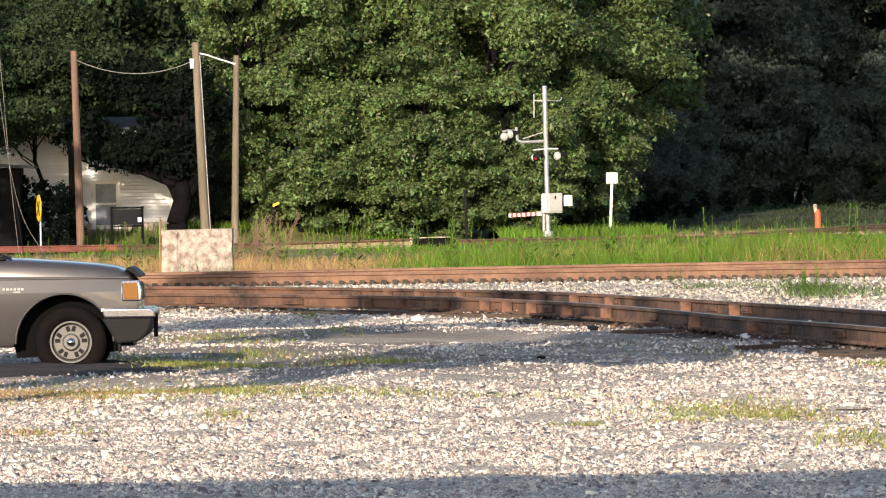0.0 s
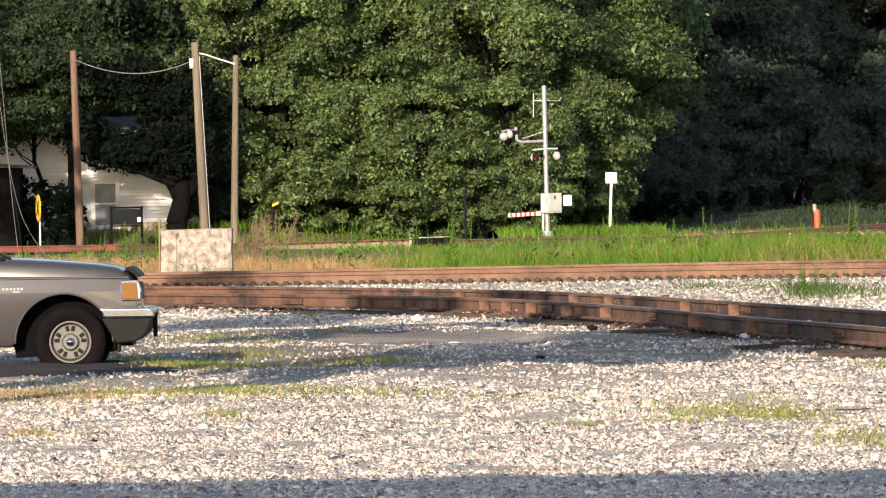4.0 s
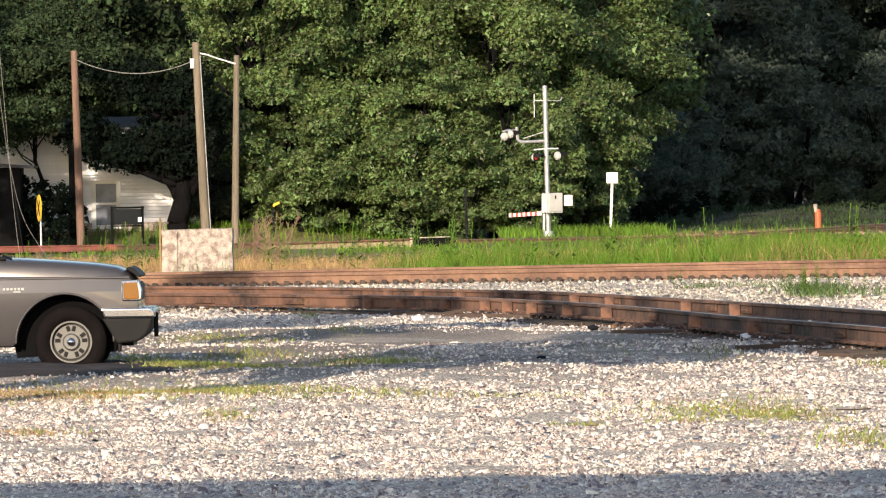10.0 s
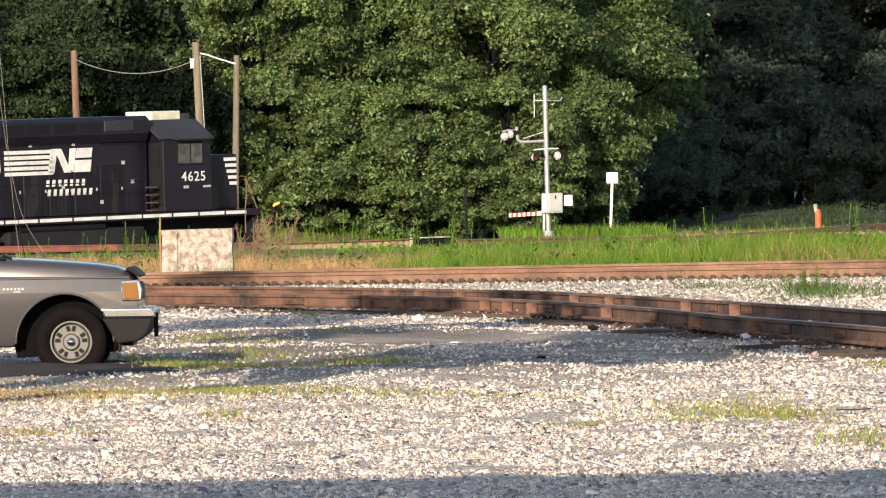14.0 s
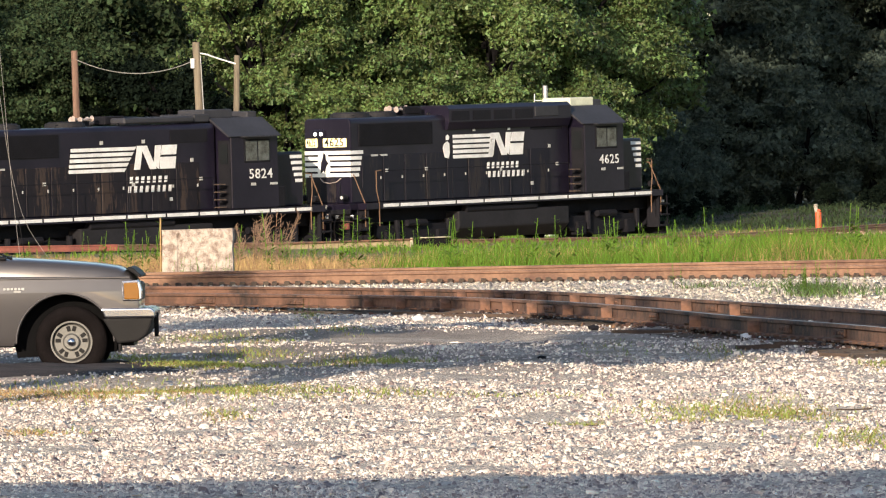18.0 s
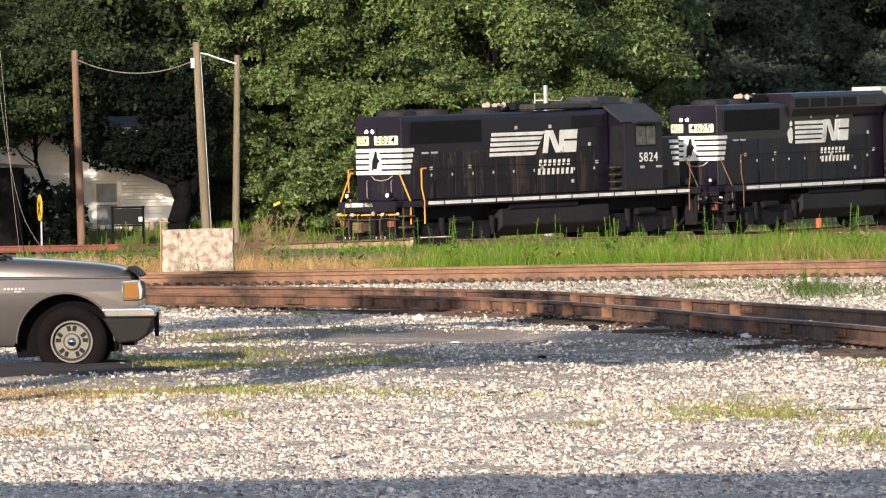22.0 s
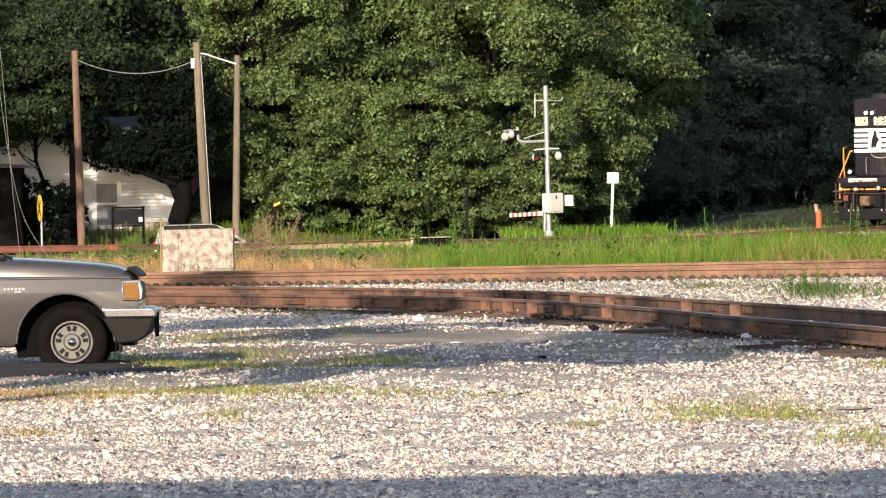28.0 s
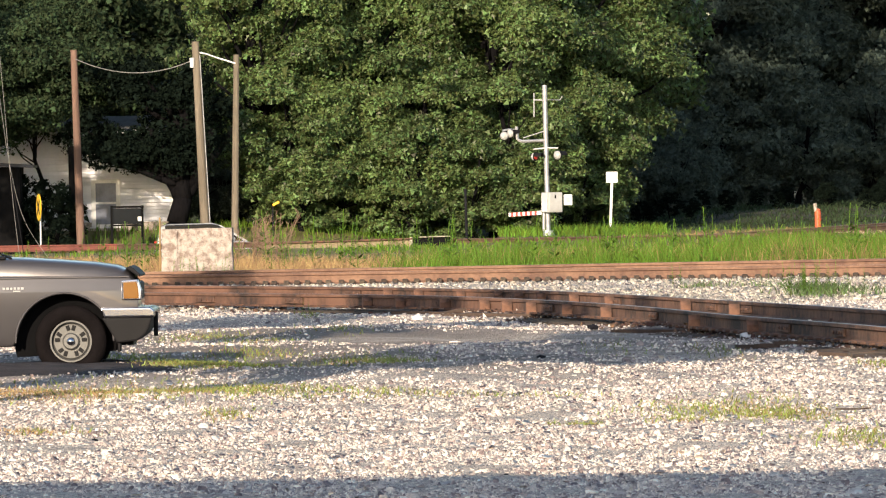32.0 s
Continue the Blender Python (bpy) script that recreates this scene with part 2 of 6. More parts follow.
def land(x, y):
    """Height of the ground."""
    x, y = np.asarray(x, dtype=float), np.asarray(y, dtype=float)
    z = rut(x, y) * sm(52, 66, y) * (1 - sm(140, 146, y))
    z = z + 0.10 * sm(141, 145.5, y) * (1 - sm(151, 156, y))                 # the main line's bed
    z = z - 0.12 * sm(200, 262, y)
    ty = 290.6 + (x + 3.53) * 1.22
    tz = -0.524 + 0.01814 * np.clip((x + 3.53) / 0.634, -60, 70) - 0.22
    behind = np.where(x < 2, 0.2, 1.0)
    near = sm(16, 5, np.where(y < ty, ty - y, (y - ty) * behind)) * sm(240, 255, y)
    z = z * (1 - near) + tz * near
    z = z - 0.27 * sm(304, 311, y) * (1 - sm(321, 323.5, y)) * sm(2, -4, x)
    z = z + 0.95 * sm(320.5, 327, y) * sm(2, -6, x) + 0.15 * sm(318, 340, y) * sm(8, 16, x) + 0.6 * sm(334, 364, y) * sm(6, 12, x)
    return z


def land1(x, y):
    return float(land(x, y))


# ---- ground ----
def ground_material():
    m = mat("gravel_ground", (0.74, 0.65, 0.575), 0.95, scale=1.3, second=(0.50, 0.432, 0.388), bump=1.0, bump_scale=25)
    n, l = m.node_tree.nodes, m.node_tree.links
    b = n["Principled BSDF"]
    gravel = b.inputs["Base Color"].links[0].from_socket
    geo = n.new("ShaderNodeNewGeometry")
    sep = n.new("ShaderNodeSeparateXYZ")
    l.new(geo.outputs["Position"], sep.inputs[0])
    far = n.new("ShaderNodeMapRange")
    far.inputs[1].default_value, far.inputs[2].default_value = 150.0, 154.0
    l.new(sep.outputs[1], far.inputs[0])
    soil = n.new("ShaderNodeTexNoise")
    soil.inputs["Scale"].default_value, soil.inputs["Detail"].default_value = 0.3, 6.0
    l.new(geo.outputs["Position"], soil.inputs["Vector"])
    ramp = n.new("ShaderNodeValToRGB")
    ramp.color_ramp.elements[0].position, ramp.color_ramp.elements[1].position = 0.35, 0.65
    ramp.color_ramp.elements[0].color, ramp.color_ramp.elements[1].color = (0.09, 0.12, 0.03, 1), (0.25, 0.19, 0.09, 1)
    l.new(soil.outputs[0], ramp.inputs[0])
    # stones one by one
    vor = n.new("ShaderNodeTexVoronoi")
    vor.inputs["Scale"].default_value = 34.0
    l.new(geo.outputs["Position"], vor.inputs["Vector"])
    hs = n.new("ShaderNodeHueSaturation")
    sv = n.new("ShaderNodeSeparateColor")
    l.new(vor.outputs["Color"], sv.inputs[0])
    mr = n.new("ShaderNodeMapRange")
    mr.inputs[3].default_value, mr.inputs[4].default_value = 0.55, 1.35
    l.new(sv.outputs[0], mr.inputs[0])
    l.new(mr.outputs[0], hs.inputs["Value"])
    l.new(gravel, hs.inputs["Color"])
    vb = n.new("ShaderNodeBump")
    vb.inputs["Strength"].default_value, vb.inputs["Distance"].default_value = 1.0, 0.03
    vb.invert = True
    l.new(vor.outputs["Distance"], vb.inputs["Height"])
    old = b.inputs["Normal"].links[0].from_node
    l.new(old.outputs[0], vb.inputs["Normal"])
    l.new(vb.outputs[0], b.inputs["Normal"])
    band = n.new("ShaderNodeValToRGB")
    for i, (at, v) in enumerate(((0.77, 0.0), (0.84, 0.82), (1.06, 0.82), (1.18, 0.0))):
        e = band.color_ramp.elements[i] if i < 2 else band.color_ramp.elements.new(at / 1.5)
        e.position, e.color = at / 1.5, (v, v, v, 1)
    dv = n.new("ShaderNodeMath")
    dv.operation = "DIVIDE"
    dv.inputs[1].default_value = 150.0
    l.new(sep.outputs[1], dv.inputs[0])
    l.new(dv.outputs[0], band.inputs[0])
    patch = n.new("ShaderNodeMapRange")
    patch.inputs[1].default_value, patch.inputs[2].default_value = 0.28, 0.50
    l.new(soil.outputs[0], patch.inputs[0])
    amount = n.new("ShaderNodeMath")
    amount.operation = "MULTIPLY"
    l.new(band.outputs[0], amount.inputs[0])
    l.new(patch.outputs[0], amount.inputs[1])
    dirt = n.new("ShaderNodeMix")
    dirt.data_type = "RGBA"
    l.new(amount.outputs[0], dirt.inputs[0])
    l.new(hs.outputs[0], dirt.inputs[6])
    dirt.inputs[7].default_value = (0.20, 0.158, 0.138, 1)
    mx = n.new("ShaderNodeMix")
    mx.data_type = "RGBA"
    l.new(far.outputs[0], mx.inputs[0])
    l.new(dirt.outputs[2], mx.inputs[6])
    l.new(ramp.outputs[0], mx.inputs[7])
    # the wood's shade on the far bank is put into darker soil
    bank_shade = n.new("ShaderNodeMapRange")
    bank_shade.inputs[1].default_value, bank_shade.inputs[2].default_value = 329.0, 337.0
    l.new(sep.outputs[1], bank_shade.inputs[0])
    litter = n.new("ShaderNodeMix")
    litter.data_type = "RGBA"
    l.new(bank_shade.outputs[0], litter.inputs[0])
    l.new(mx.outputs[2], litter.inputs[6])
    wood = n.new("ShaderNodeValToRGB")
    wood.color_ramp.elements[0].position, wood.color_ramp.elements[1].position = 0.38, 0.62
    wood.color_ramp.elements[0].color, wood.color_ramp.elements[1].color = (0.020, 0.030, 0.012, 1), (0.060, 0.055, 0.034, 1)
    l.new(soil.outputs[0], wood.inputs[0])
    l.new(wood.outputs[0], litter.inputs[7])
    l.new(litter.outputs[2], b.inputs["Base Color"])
    return m


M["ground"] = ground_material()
gx = np.unique(np.concatenate([np.array([-3000, -1200, -500, -250, -150, -100, -70, -50, -40, -32, -26.0]), np.arange(-22, -9, 0.8), np.arange(-9, 9, 0.14),
                               np.arange(9, 24, 0.8), np.array([26, 32, 40, 55, 80, 120, 250, 500, 1200, 3000.0])]))
gy = np.unique(np.concatenate([np.array([-600, -200, -80, -30, 0, 20, 30, 38.0]), np.arange(44, 156, 0.35), np.arange(156, 360, 1.6), np.array([370, 390, 420, 500, 700, 1200, 2500, 5000.0])]))
X, Y = np.meshgrid(gx, gy)
Z = land(X, Y)
lump = np.array([noise.noise(Vector((a * 2.2, b * 0.9, 0.3))) for a, b in zip(X.ravel(), Y.ravel())]).reshape(X.shape)
Z = Z + lump * 0.022 * ((Y > 44) & (Y < 150) & (np.abs(X) < 10))
nx, ny = len(gx), len(gy)
ii, jj = np.meshgrid(np.arange(nx - 1), np.arange(ny - 1))
q = (jj * nx + ii).ravel()
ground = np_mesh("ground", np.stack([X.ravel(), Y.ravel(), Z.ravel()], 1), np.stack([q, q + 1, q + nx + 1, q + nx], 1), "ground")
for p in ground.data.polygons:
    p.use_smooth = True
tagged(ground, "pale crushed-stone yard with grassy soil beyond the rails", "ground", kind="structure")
rng = np.random.default_rng(7)


def broken_stone():
    """Corners and faces of one chipped stone, open below."""
    v = np.array([(-.8, -.6, -.6), (.8, -.6, -.6), (.8, .7, -.6), (-.8, .7, -.6), (-.5, -.35, .75), (.55, -.2, .7)])
    f = np.array([(0, 1, 5), (0, 5, 4), (1, 2, 5), (2, 3, 4), (2, 4, 5), (3, 0, 4)])
    return v, f


def scatter_stones(name, xs, ys, r, material, label, sink=0.35):
    """Many broken stones in one mesh."""
    v0, f0 = broken_stone()
    k = len(xs)
    v = np.repeat(v0[None], k, 0) * rng.uniform(0.62, 1.25, (k, len(v0), 1))
    v = v * (r[:, None] * rng.uniform(0.6, 1.3, (k, 3)) * np.array([1.25, 1.05, 0.95]))[:, None, :]
    a = rng.uniform(0, 6.28, k)
    c, s = np.cos(a)[:, None], np.sin(a)[:, None]
    tilt = rng.normal(0, 0.5, k)[:, None]
    vx, vy, vz = v[..., 0], v[..., 1], v[..., 2]
    vy, vz = vy * np.cos(tilt) - vz * np.sin(tilt), vy * np.sin(tilt) + vz * np.cos(tilt)
    vx, vy = vx * c - vy * s, vx * s + vy * c
    zs = land(xs, ys) + r * (0.62 - sink)
    v = np.stack([vx + xs[:, None], vy + ys[:, None], vz + zs[:, None]], -1).reshape(-1, 3)
    f = (f0[None] + (np.arange(k) * len(v0))[:, None, None]).reshape(-1, 3)
    return tagged(np_mesh(name, v, f, material), label, "gravel", kind="stuff")


def yard_points(k, y0, y1, wide=0.0515):
    inv = rng.uniform(1 / y1, 1 / y0, k // 2)
    y = np.concatenate([1 / inv, rng.uniform(y0, y1, k - k // 2)])
    return rng.uniform(-1, 1, k) * (y * wide + 0.3), y


xs, ys = yard_points(230000, 46, 146)
bare = np.abs((xs + 7.3) / 4.9) ** 3 + np.abs((ys - 86.4) / 4.9) ** 3 < rng.uniform(0.7, 1.0, len(xs))
bare &= rng.uniform(size=len(xs)) < 0.93
worn = np.array([noise.noise(Vector((a * .5, b * .2, 3.3))) for a, b in zip(xs, ys)])
bare |= (ys > 76) & (ys < 112) & (rng.uniform(size=len(xs)) < (0.68 + 0.9 * worn) * (xs < 3.2) * sm(76, 82, ys) * (1 - sm(104, 112, ys)))
xs, ys = xs[~bare], ys[~bare]
size = (rng.lognormal(math.log(0.0092), 0.40, len(xs)) * (0.7 + ys / 170)).clip(0.006, 0.05)
brown = rng.uniform(size=len(xs)) < 0.13
scatter_stones("yard_gravel", xs[~brown], ys[~brown], size[~brown], "stone", "pale pinkish grey crushed stone spread over the yard")
scatter_stones("brown_yard_gravel", xs[brown], ys[brown], size[brown] * 1.15, "brownstone", "brownish purple stones among the pale gravel of the yard")

k = 26000
xs, ys = rng.uniform(-8.5, 8.5, k), rng.uniform(124, 146.9, k)
scatter_stones("ballast_shoulder", xs, ys, rng.lognormal(math.log(0.021), 0.35, k).clip(0.01, 0.05), "shoulder", "pale ballast between the switch and the main line", 0.2)


# ---- grass ----
def blades(name, xs, ys, h, w, material, label, lean=0.35, base=None):
    """Grass blades, each a bent strip that ends in a point."""
    k = len(xs)
    a = rng.uniform(0, 6.28, k)
    d = np.stack([np.cos(a), np.sin(a)], 1)
    l = rng.normal(0, lean, (k, 2)) * h[:, None]
    z = land(xs, ys) - 0.02 if base is None else base
    p = np.stack([xs, ys], 1)
    rows = []
    for t, ww in ((0, 1.0), (0.55, 0.85)):
        for sgn in (-1, 1):
            xy = p + l * t * t + d * (w * ww * 0.5 * sgn)[:, None]
            rows.append(np.concatenate([xy, (z + h * t)[:, None]], 1))
    rows.append(np.concatenate([p + l, (z + h)[:, None]], 1))
    v = np.stack(rows, 1).reshape(-1, 3)
    o = (np.arange(k) * 5)[:, None]
    f = np.concatenate([o + np.array([0, 1, 3]), o + np.array([0, 3, 2]), o + np.array([2, 3, 4])])
    return tagged(np_mesh(name, v, f, material), label, "grass", kind="stuff")


def tuft_noise(x, y, sx=0.6, sy=0.12, seed=0.0):
    return np.array([noise.noise(Vector((a * sx, b * sy, seed))) for a, b in zip(x, y)])


# tall verge behind the main line: green with dry patches
k = 84000
ys = 152.0 + rng.gamma(1.5, 13.0, k).clip(0, 98)
xs = rng.uniform(-1, 1, k) * (ys * 0.052)
at = xs * 160 / ys
g = tuft_noise(xs, ys, 0.9, 0.25) + 0.6 * tuft_noise(xs, ys, 2.6, 0.7, 8.0)
dry = tuft_noise(xs, ys, 0.5, 0.05, 4.0) * 1.2 + sm(0.2, -2.3, at) * 2.1 - 0.55 > rng.normal(0, 0.42, k)
tall = np.clip(1.66 - 0.0063 * ys, 0.07, 0.72) * (1 + 0.3 * sm(3.0, 6.0, at) - 0.12 * sm(-1.5, -3.5, at))
hh = tall * (0.60 + 0.42 * g + 0.17 * rng.normal(size=k)).clip(0.12, 1.15) * (0.25 + 0.75 * sm(151.5, 154.5, ys)) * (1 - 0.42 * sm(-3.4, -2.9, at) * sm(-.2, -.7, at) * sm(158, 168, ys))
blades("verge_grass", xs[~dry], ys[~dry], hh[~dry], rng.uniform(0.008, 0.020, (~dry).sum()), "grass", "tall bright green grass along the railway verge", 0.28)
blades("dry_verge_grass", xs[dry], ys[dry], hh[dry] * 0.98, rng.uniform(0.007, 0.015, dry.sum()), "straw", "dry tan seeding grass along the railway verge", 0.28)
# rough bank before the house and the wood
k = 9000
ys = rng.uniform(312, 333, k)
xs = rng.uniform(-13, 8, k)
blades("bank_grass", xs, ys, rng.uniform(0.15, 0.45, k), rng.uniform(0.02, 0.04, k), "grass", "rough grass on the bank before the wood", 0.3)
# the strip by the engines' track and the far bank
k = 16000
ys = rng.uniform(240, 364, k)
xs = rng.uniform(-1, 1, k) * (ys * 0.052)
g = tuft_noise(xs, ys, 0.4, 0.1, 2.0)
ok = np.abs(ys - (290.6 + (xs + 3.53) * 1.22)) > 4.0
hh = (0.14 + 0.14 * g + 0.05 * rng.normal(size=k)).clip(0.04, 0.4)
ok &= ~((ys > 331) & (xs > 4))
ok &= ~((xs < -3) & (rng.uniform(size=k) < 0.7))
blades("far_grass", xs[ok], ys[ok], hh[ok], rng.uniform(0.02, 0.05, ok.sum()), "grass", "rough green grass beside the far tracks", 0.25)
# undergrowth on the bank: the wood's shade is put into its leaf colour
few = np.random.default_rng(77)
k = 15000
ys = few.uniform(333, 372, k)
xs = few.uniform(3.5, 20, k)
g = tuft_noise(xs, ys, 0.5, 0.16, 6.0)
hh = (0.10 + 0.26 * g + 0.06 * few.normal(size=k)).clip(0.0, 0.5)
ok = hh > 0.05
blades("shaded_bank_grass", xs[ok], ys[ok], hh[ok], few.uniform(0.03, 0.06, ok.sum()), "leaf_shade", "low undergrowth on the bank below the wood, shade put into its green", 0.45)
# sunlit dry grass behind the engines' track
k = 3500
ys = few.uniform(0, 1, k)
xs = few.uniform(6.2, 13.0, k)
ys = 290.6 + (xs + 3.53) * 1.22 + 4.0 + ys * 8.0
blades("dry_track_grass", xs, ys, few.uniform(0.05, 0.24, k), few.uniform(0.015, 0.035, k), "straw", "short dry tan grass behind the engines' track", 0.5)


def weed(seed):
    """A tall weed: stem and narrow leaves up its length."""
    r = random.Random(seed)
    st, lf = bmesh.new(), bmesh.new()
    h = 1.0
    bend = (r.uniform(-.08, .08), r.uniform(-.08, .08))
    bm_tube(st, [(0, 0, -0.03), (bend[0] * .4, bend[1] * .4, h * .5), (bend[0], bend[1], h)], 0.005, 5)
    for i in range(46):
        t = 0.15 + 0.85 * i / 46
        a, ln = r.uniform(0, 6.28), r.uniform(0.12, 0.26) * (1.2 - 0.85 * t)
        o = Vector((bend[0] * t, bend[1] * t, h * t))
        d = Vector((math.cos(a), math.sin(a), r.uniform(-.1, 0.6))).normalized()
        sd = d.cross(Vector((0, 0, 1))).normalized() * ln * 0.11
        vs = [lf.verts.new(p) for p in (o, o + d * ln * .45 + sd, o + d * ln, o + d * ln * .45 - sd)]
        lf.faces.new(vs)
    return st, lf


weeds = []
for s in range(3):
    w0 = thing("weed", "tall leafy green weed standing in the verge grass", "weed", "weeds of the verge")
    st, lf = weed(s)
    part("stem", st, "grass", w0)
    part("leaf_spray", lf, "grass", w0)
    weeds.append(w0)
spots = []
for i in range(150):
    y = random.uniform(152.8, 215)
    x = random.uniform(-0.4, 1) * y * 0.05 if i % 4 else random.uniform(-1, 1) * y * 0.05
    spots.append((x, y, random.uniform(0.40, 0.72) + 0.0015 * (y - 152) + (random.uniform(0, .2) if x > 3 else 0)))
for i in range(46):
    y = random.uniform(152.8, 172)
    spots.append((random.uniform(-.7, 1) * y * .05, y, random.uniform(.85, 1.3)))
for i in range(16):
    spots.append((-4.62 + i * .075 + random.gauss(0, .04), 150.95, random.uniform(.28, .55)))
for i in range(22):
    spots.append((-5.75 + random.gauss(0, .45), 164 + random.gauss(0, 2), random.uniform(.6, 1.0)))
for i in range(14):
    spots.append((5.7 + random.gauss(0, .45), 138.0 + random.gauss(0, 2.2), random.uniform(.14, .34)))
for i in range(26):
    spots.append((5.45 + random.gauss(0, .28), 135.5 + random.gauss(0, 1.6), random.uniform(.22, .5)))
spots += [(-1.85, 118.2, .24), (-1.75, 118.0, .2), (-1.95, 118.4, .17), (-1.65, 118.3, .16)]
spots += [(3.6, 141.8, .5), (3.75, 142.5, .38), (5.75, 139.0, .5), (5.95, 139.5, .4)]
for i, (x, y, h) in enumerate(spots):
    m = Matrix.Translation((x, y, land1(x, y))) @ Matrix.Rotation(random.uniform(0, 6.28), 4, "Z")
    if i < 3:
        ob = weeds[i]
        ob.matrix_basis = m
    else:
        ob = copy_thing(weeds[i % 3], m)
    ob.scale = (h * 1.1, h * 1.1, h)

# dead brush among the verge weeds
for bx, by, bh, sd in ((-3.55, 168, 1.15, 1), (-3.15, 170, 1.2, 2), (-3.9, 166, .85, 3)):
    r = random.Random(sd)
    DB = thing("dead_brush", "dry reddish-brown brush with bare twigs in the verge", "dead shrub", "dead brush", pose(bx, by, land1(bx, by)))
    for i in range(17):
        a, ln = r.uniform(0, 6.28), bh * r.uniform(.6, 1.05)
        tip = Vector((math.cos(a) * ln * .38, math.sin(a) * ln * .38, ln))
        bm = bmesh.new()
        bm_tube(bm, [(0, 0, 0), tuple(tip * .5 + Vector((r.uniform(-.05, .05), 0, .05))), tuple(tip)], .0038, 4)
        for j in range(15):
            o = tip * (.40 + .043 * j)
            d = Vector((r.uniform(-1, 1), r.uniform(-1, 1), r.uniform(.1, 1))) * .11
            bm_tube(bm, [tuple(o), tuple(o + d)], .0034, 4)
        part("twig", bm, "twig", DB)

# low tufts in the gravel: x, y, half widths, count
TUFTS = ((2.1, 66.6, .75, 3.0, 1500), (2.45, 65.4, .5, 2.2, 800), (1.75, 64.5, .35, 1.2, 200), (2.75, 58.8, .45, 2.4, 700), (.96, 63.7, .22, 1.0, 200),
         (-3.5, 76.2, .9, 4.6, 3600), (-2.7, 75.6, 1.0, 4.6, 4200), (-1.9, 74.8, .9, 4.0, 2800), (-.9, 73.0, 1.0, 2.6, 800), (.3, 72.0, .9, 1.4, 300), (-1.65, 68.0, .25, 1.2, 240),
         (-2.83, 62.2, .45, 1.3, 420), (-2.5, 88.0, .55, 2.6, 2300), (-2.0, 86.5, .6, 2.6, 1500), (-3.1, 91.0, .5, 1.8, 600), (-2.7, 103.0, .8, 3.0, 700), (-2.0, 92.0, .7, 2.6, 500), (-.75, 89.5, .6, 3.0, 1100), (-.4, 87.6, .4, 2.0, 350),
         (-2.0, 99.0, .6, 2.5, 330), (-1.2, 105, .5, 3, 220), (-1.75, 118.5, .2, 1.5, 160), (4.0, 80.0, .35, 2.2, 600), (2.7, 89.5, .4, 3.0, 220), (1.7, 91.0, .4, 3.0, 160), (5.2, 86, .5, 3, 700),
         (5.6, 135.5, .62, 3.0, 1100), (5.7, 138.0, .9, 4.0, 200), (6.4, 134.0, .7, 4.0, 160), (4.0, 141.0, .4, 2.0, 140), (4.8, 140, .9, 1.5, 120))
px, py, ph = [], [], []
for x, y, a, b, k in TUFTS:
    u = rng.normal(0, 0.45, (k, 2))
    px.append(x + u[:, 0] * a)
    py.append(y + u[:, 1] * b)
    ph.append(rng.uniform(0.02, 0.085, k) * (2.2 if y > 130 else 1.0))
px, py, ph = np.concatenate(px), np.concatenate(py), np.concatenate(ph)
half = rng.uniform(size=len(px)) < np.where(py > 130, 0.85, np.where((px < -1.2) & (py < 80), 0.06 + 0.22 * (px + 3.6), 0.62))
away = py > 130
blades("ballast_weeds", px[half & away], py[half & away], ph[half & away], rng.uniform(0.012, 0.024, (half & away).sum()), "leaf", "green weeds growing in the ballast", 0.5)
half &= ~away
blades("yard_tufts", px[half], py[half], ph[half], rng.uniform(0.008, 0.016, half.sum()), "tuft", "low green weeds in the gravel yard", 0.5)
dead = ~half & ~away
blades("dry_yard_tufts", px[dead], py[dead], ph[dead] * 0.8, rng.uniform(0.006, 0.012, dead.sum()), "straw", "dry tan grass in the gravel yard", 0.6)


# ---- tracks ----
RAIL = ((-.07, 0), (.07, 0), (.07, .012), (.012, .032), (.010, .135), (.036, .148), (.036, .178), (.028, .186), (-.028, .186), (-.036, .178), (-.036, .148), (-.010, .135), (-.012, .032), (-.07, .012))


def sweep(bm, prof, pts):
    """Draw a cross profile (across, up) along points."""
    pts = [Vector(p) for p in pts]
    rings = []
    for i, p in enumerate(pts):
        d = (pts[min(i + 1, len(pts) - 1)] - pts[max(i - 1, 0)])
        d.z = 0
        d.normalize()
        s = Vector((d.y, -d.x, 0))
        rings.append([bm.verts.new(p + s * a + Vector((0, 0, b))) for a, b in prof])
    k = len(prof)
    for a, b in zip(rings, rings[1:]):
        for i in range(k):
            bm.faces.new((a[i], a[(i + 1) % k], b[(i + 1) % k], b[i]))
    bm.faces.new(rings[0][::-1])
    bm.faces.new(rings[-1])
    bmesh.ops.recalc_face_normals(bm, faces=bm.faces)


def smooth_line(ctrl, n):
    """Points of a soft line through control points."""
    ctrl = [Vector(c) for c in ctrl]
    out = []
    for i in range(len(ctrl) - 1):
        p0, p1, p2, p3 = ctrl[max(i - 1, 0)], ctrl[i], ctrl[i + 1], ctrl[min(i + 2, len(ctrl) - 1)]
        for j in range(n):
            t = j / n
            out.append(0.5 * (2 * p1 + (p2 - p0) * t + (2 * p0 - 5 * p1 + 4 * p2 - p3) * t * t + (3 * p1 - p0 - 3 * p2 + p3) * t ** 3))
    return out + [ctrl[-1]]


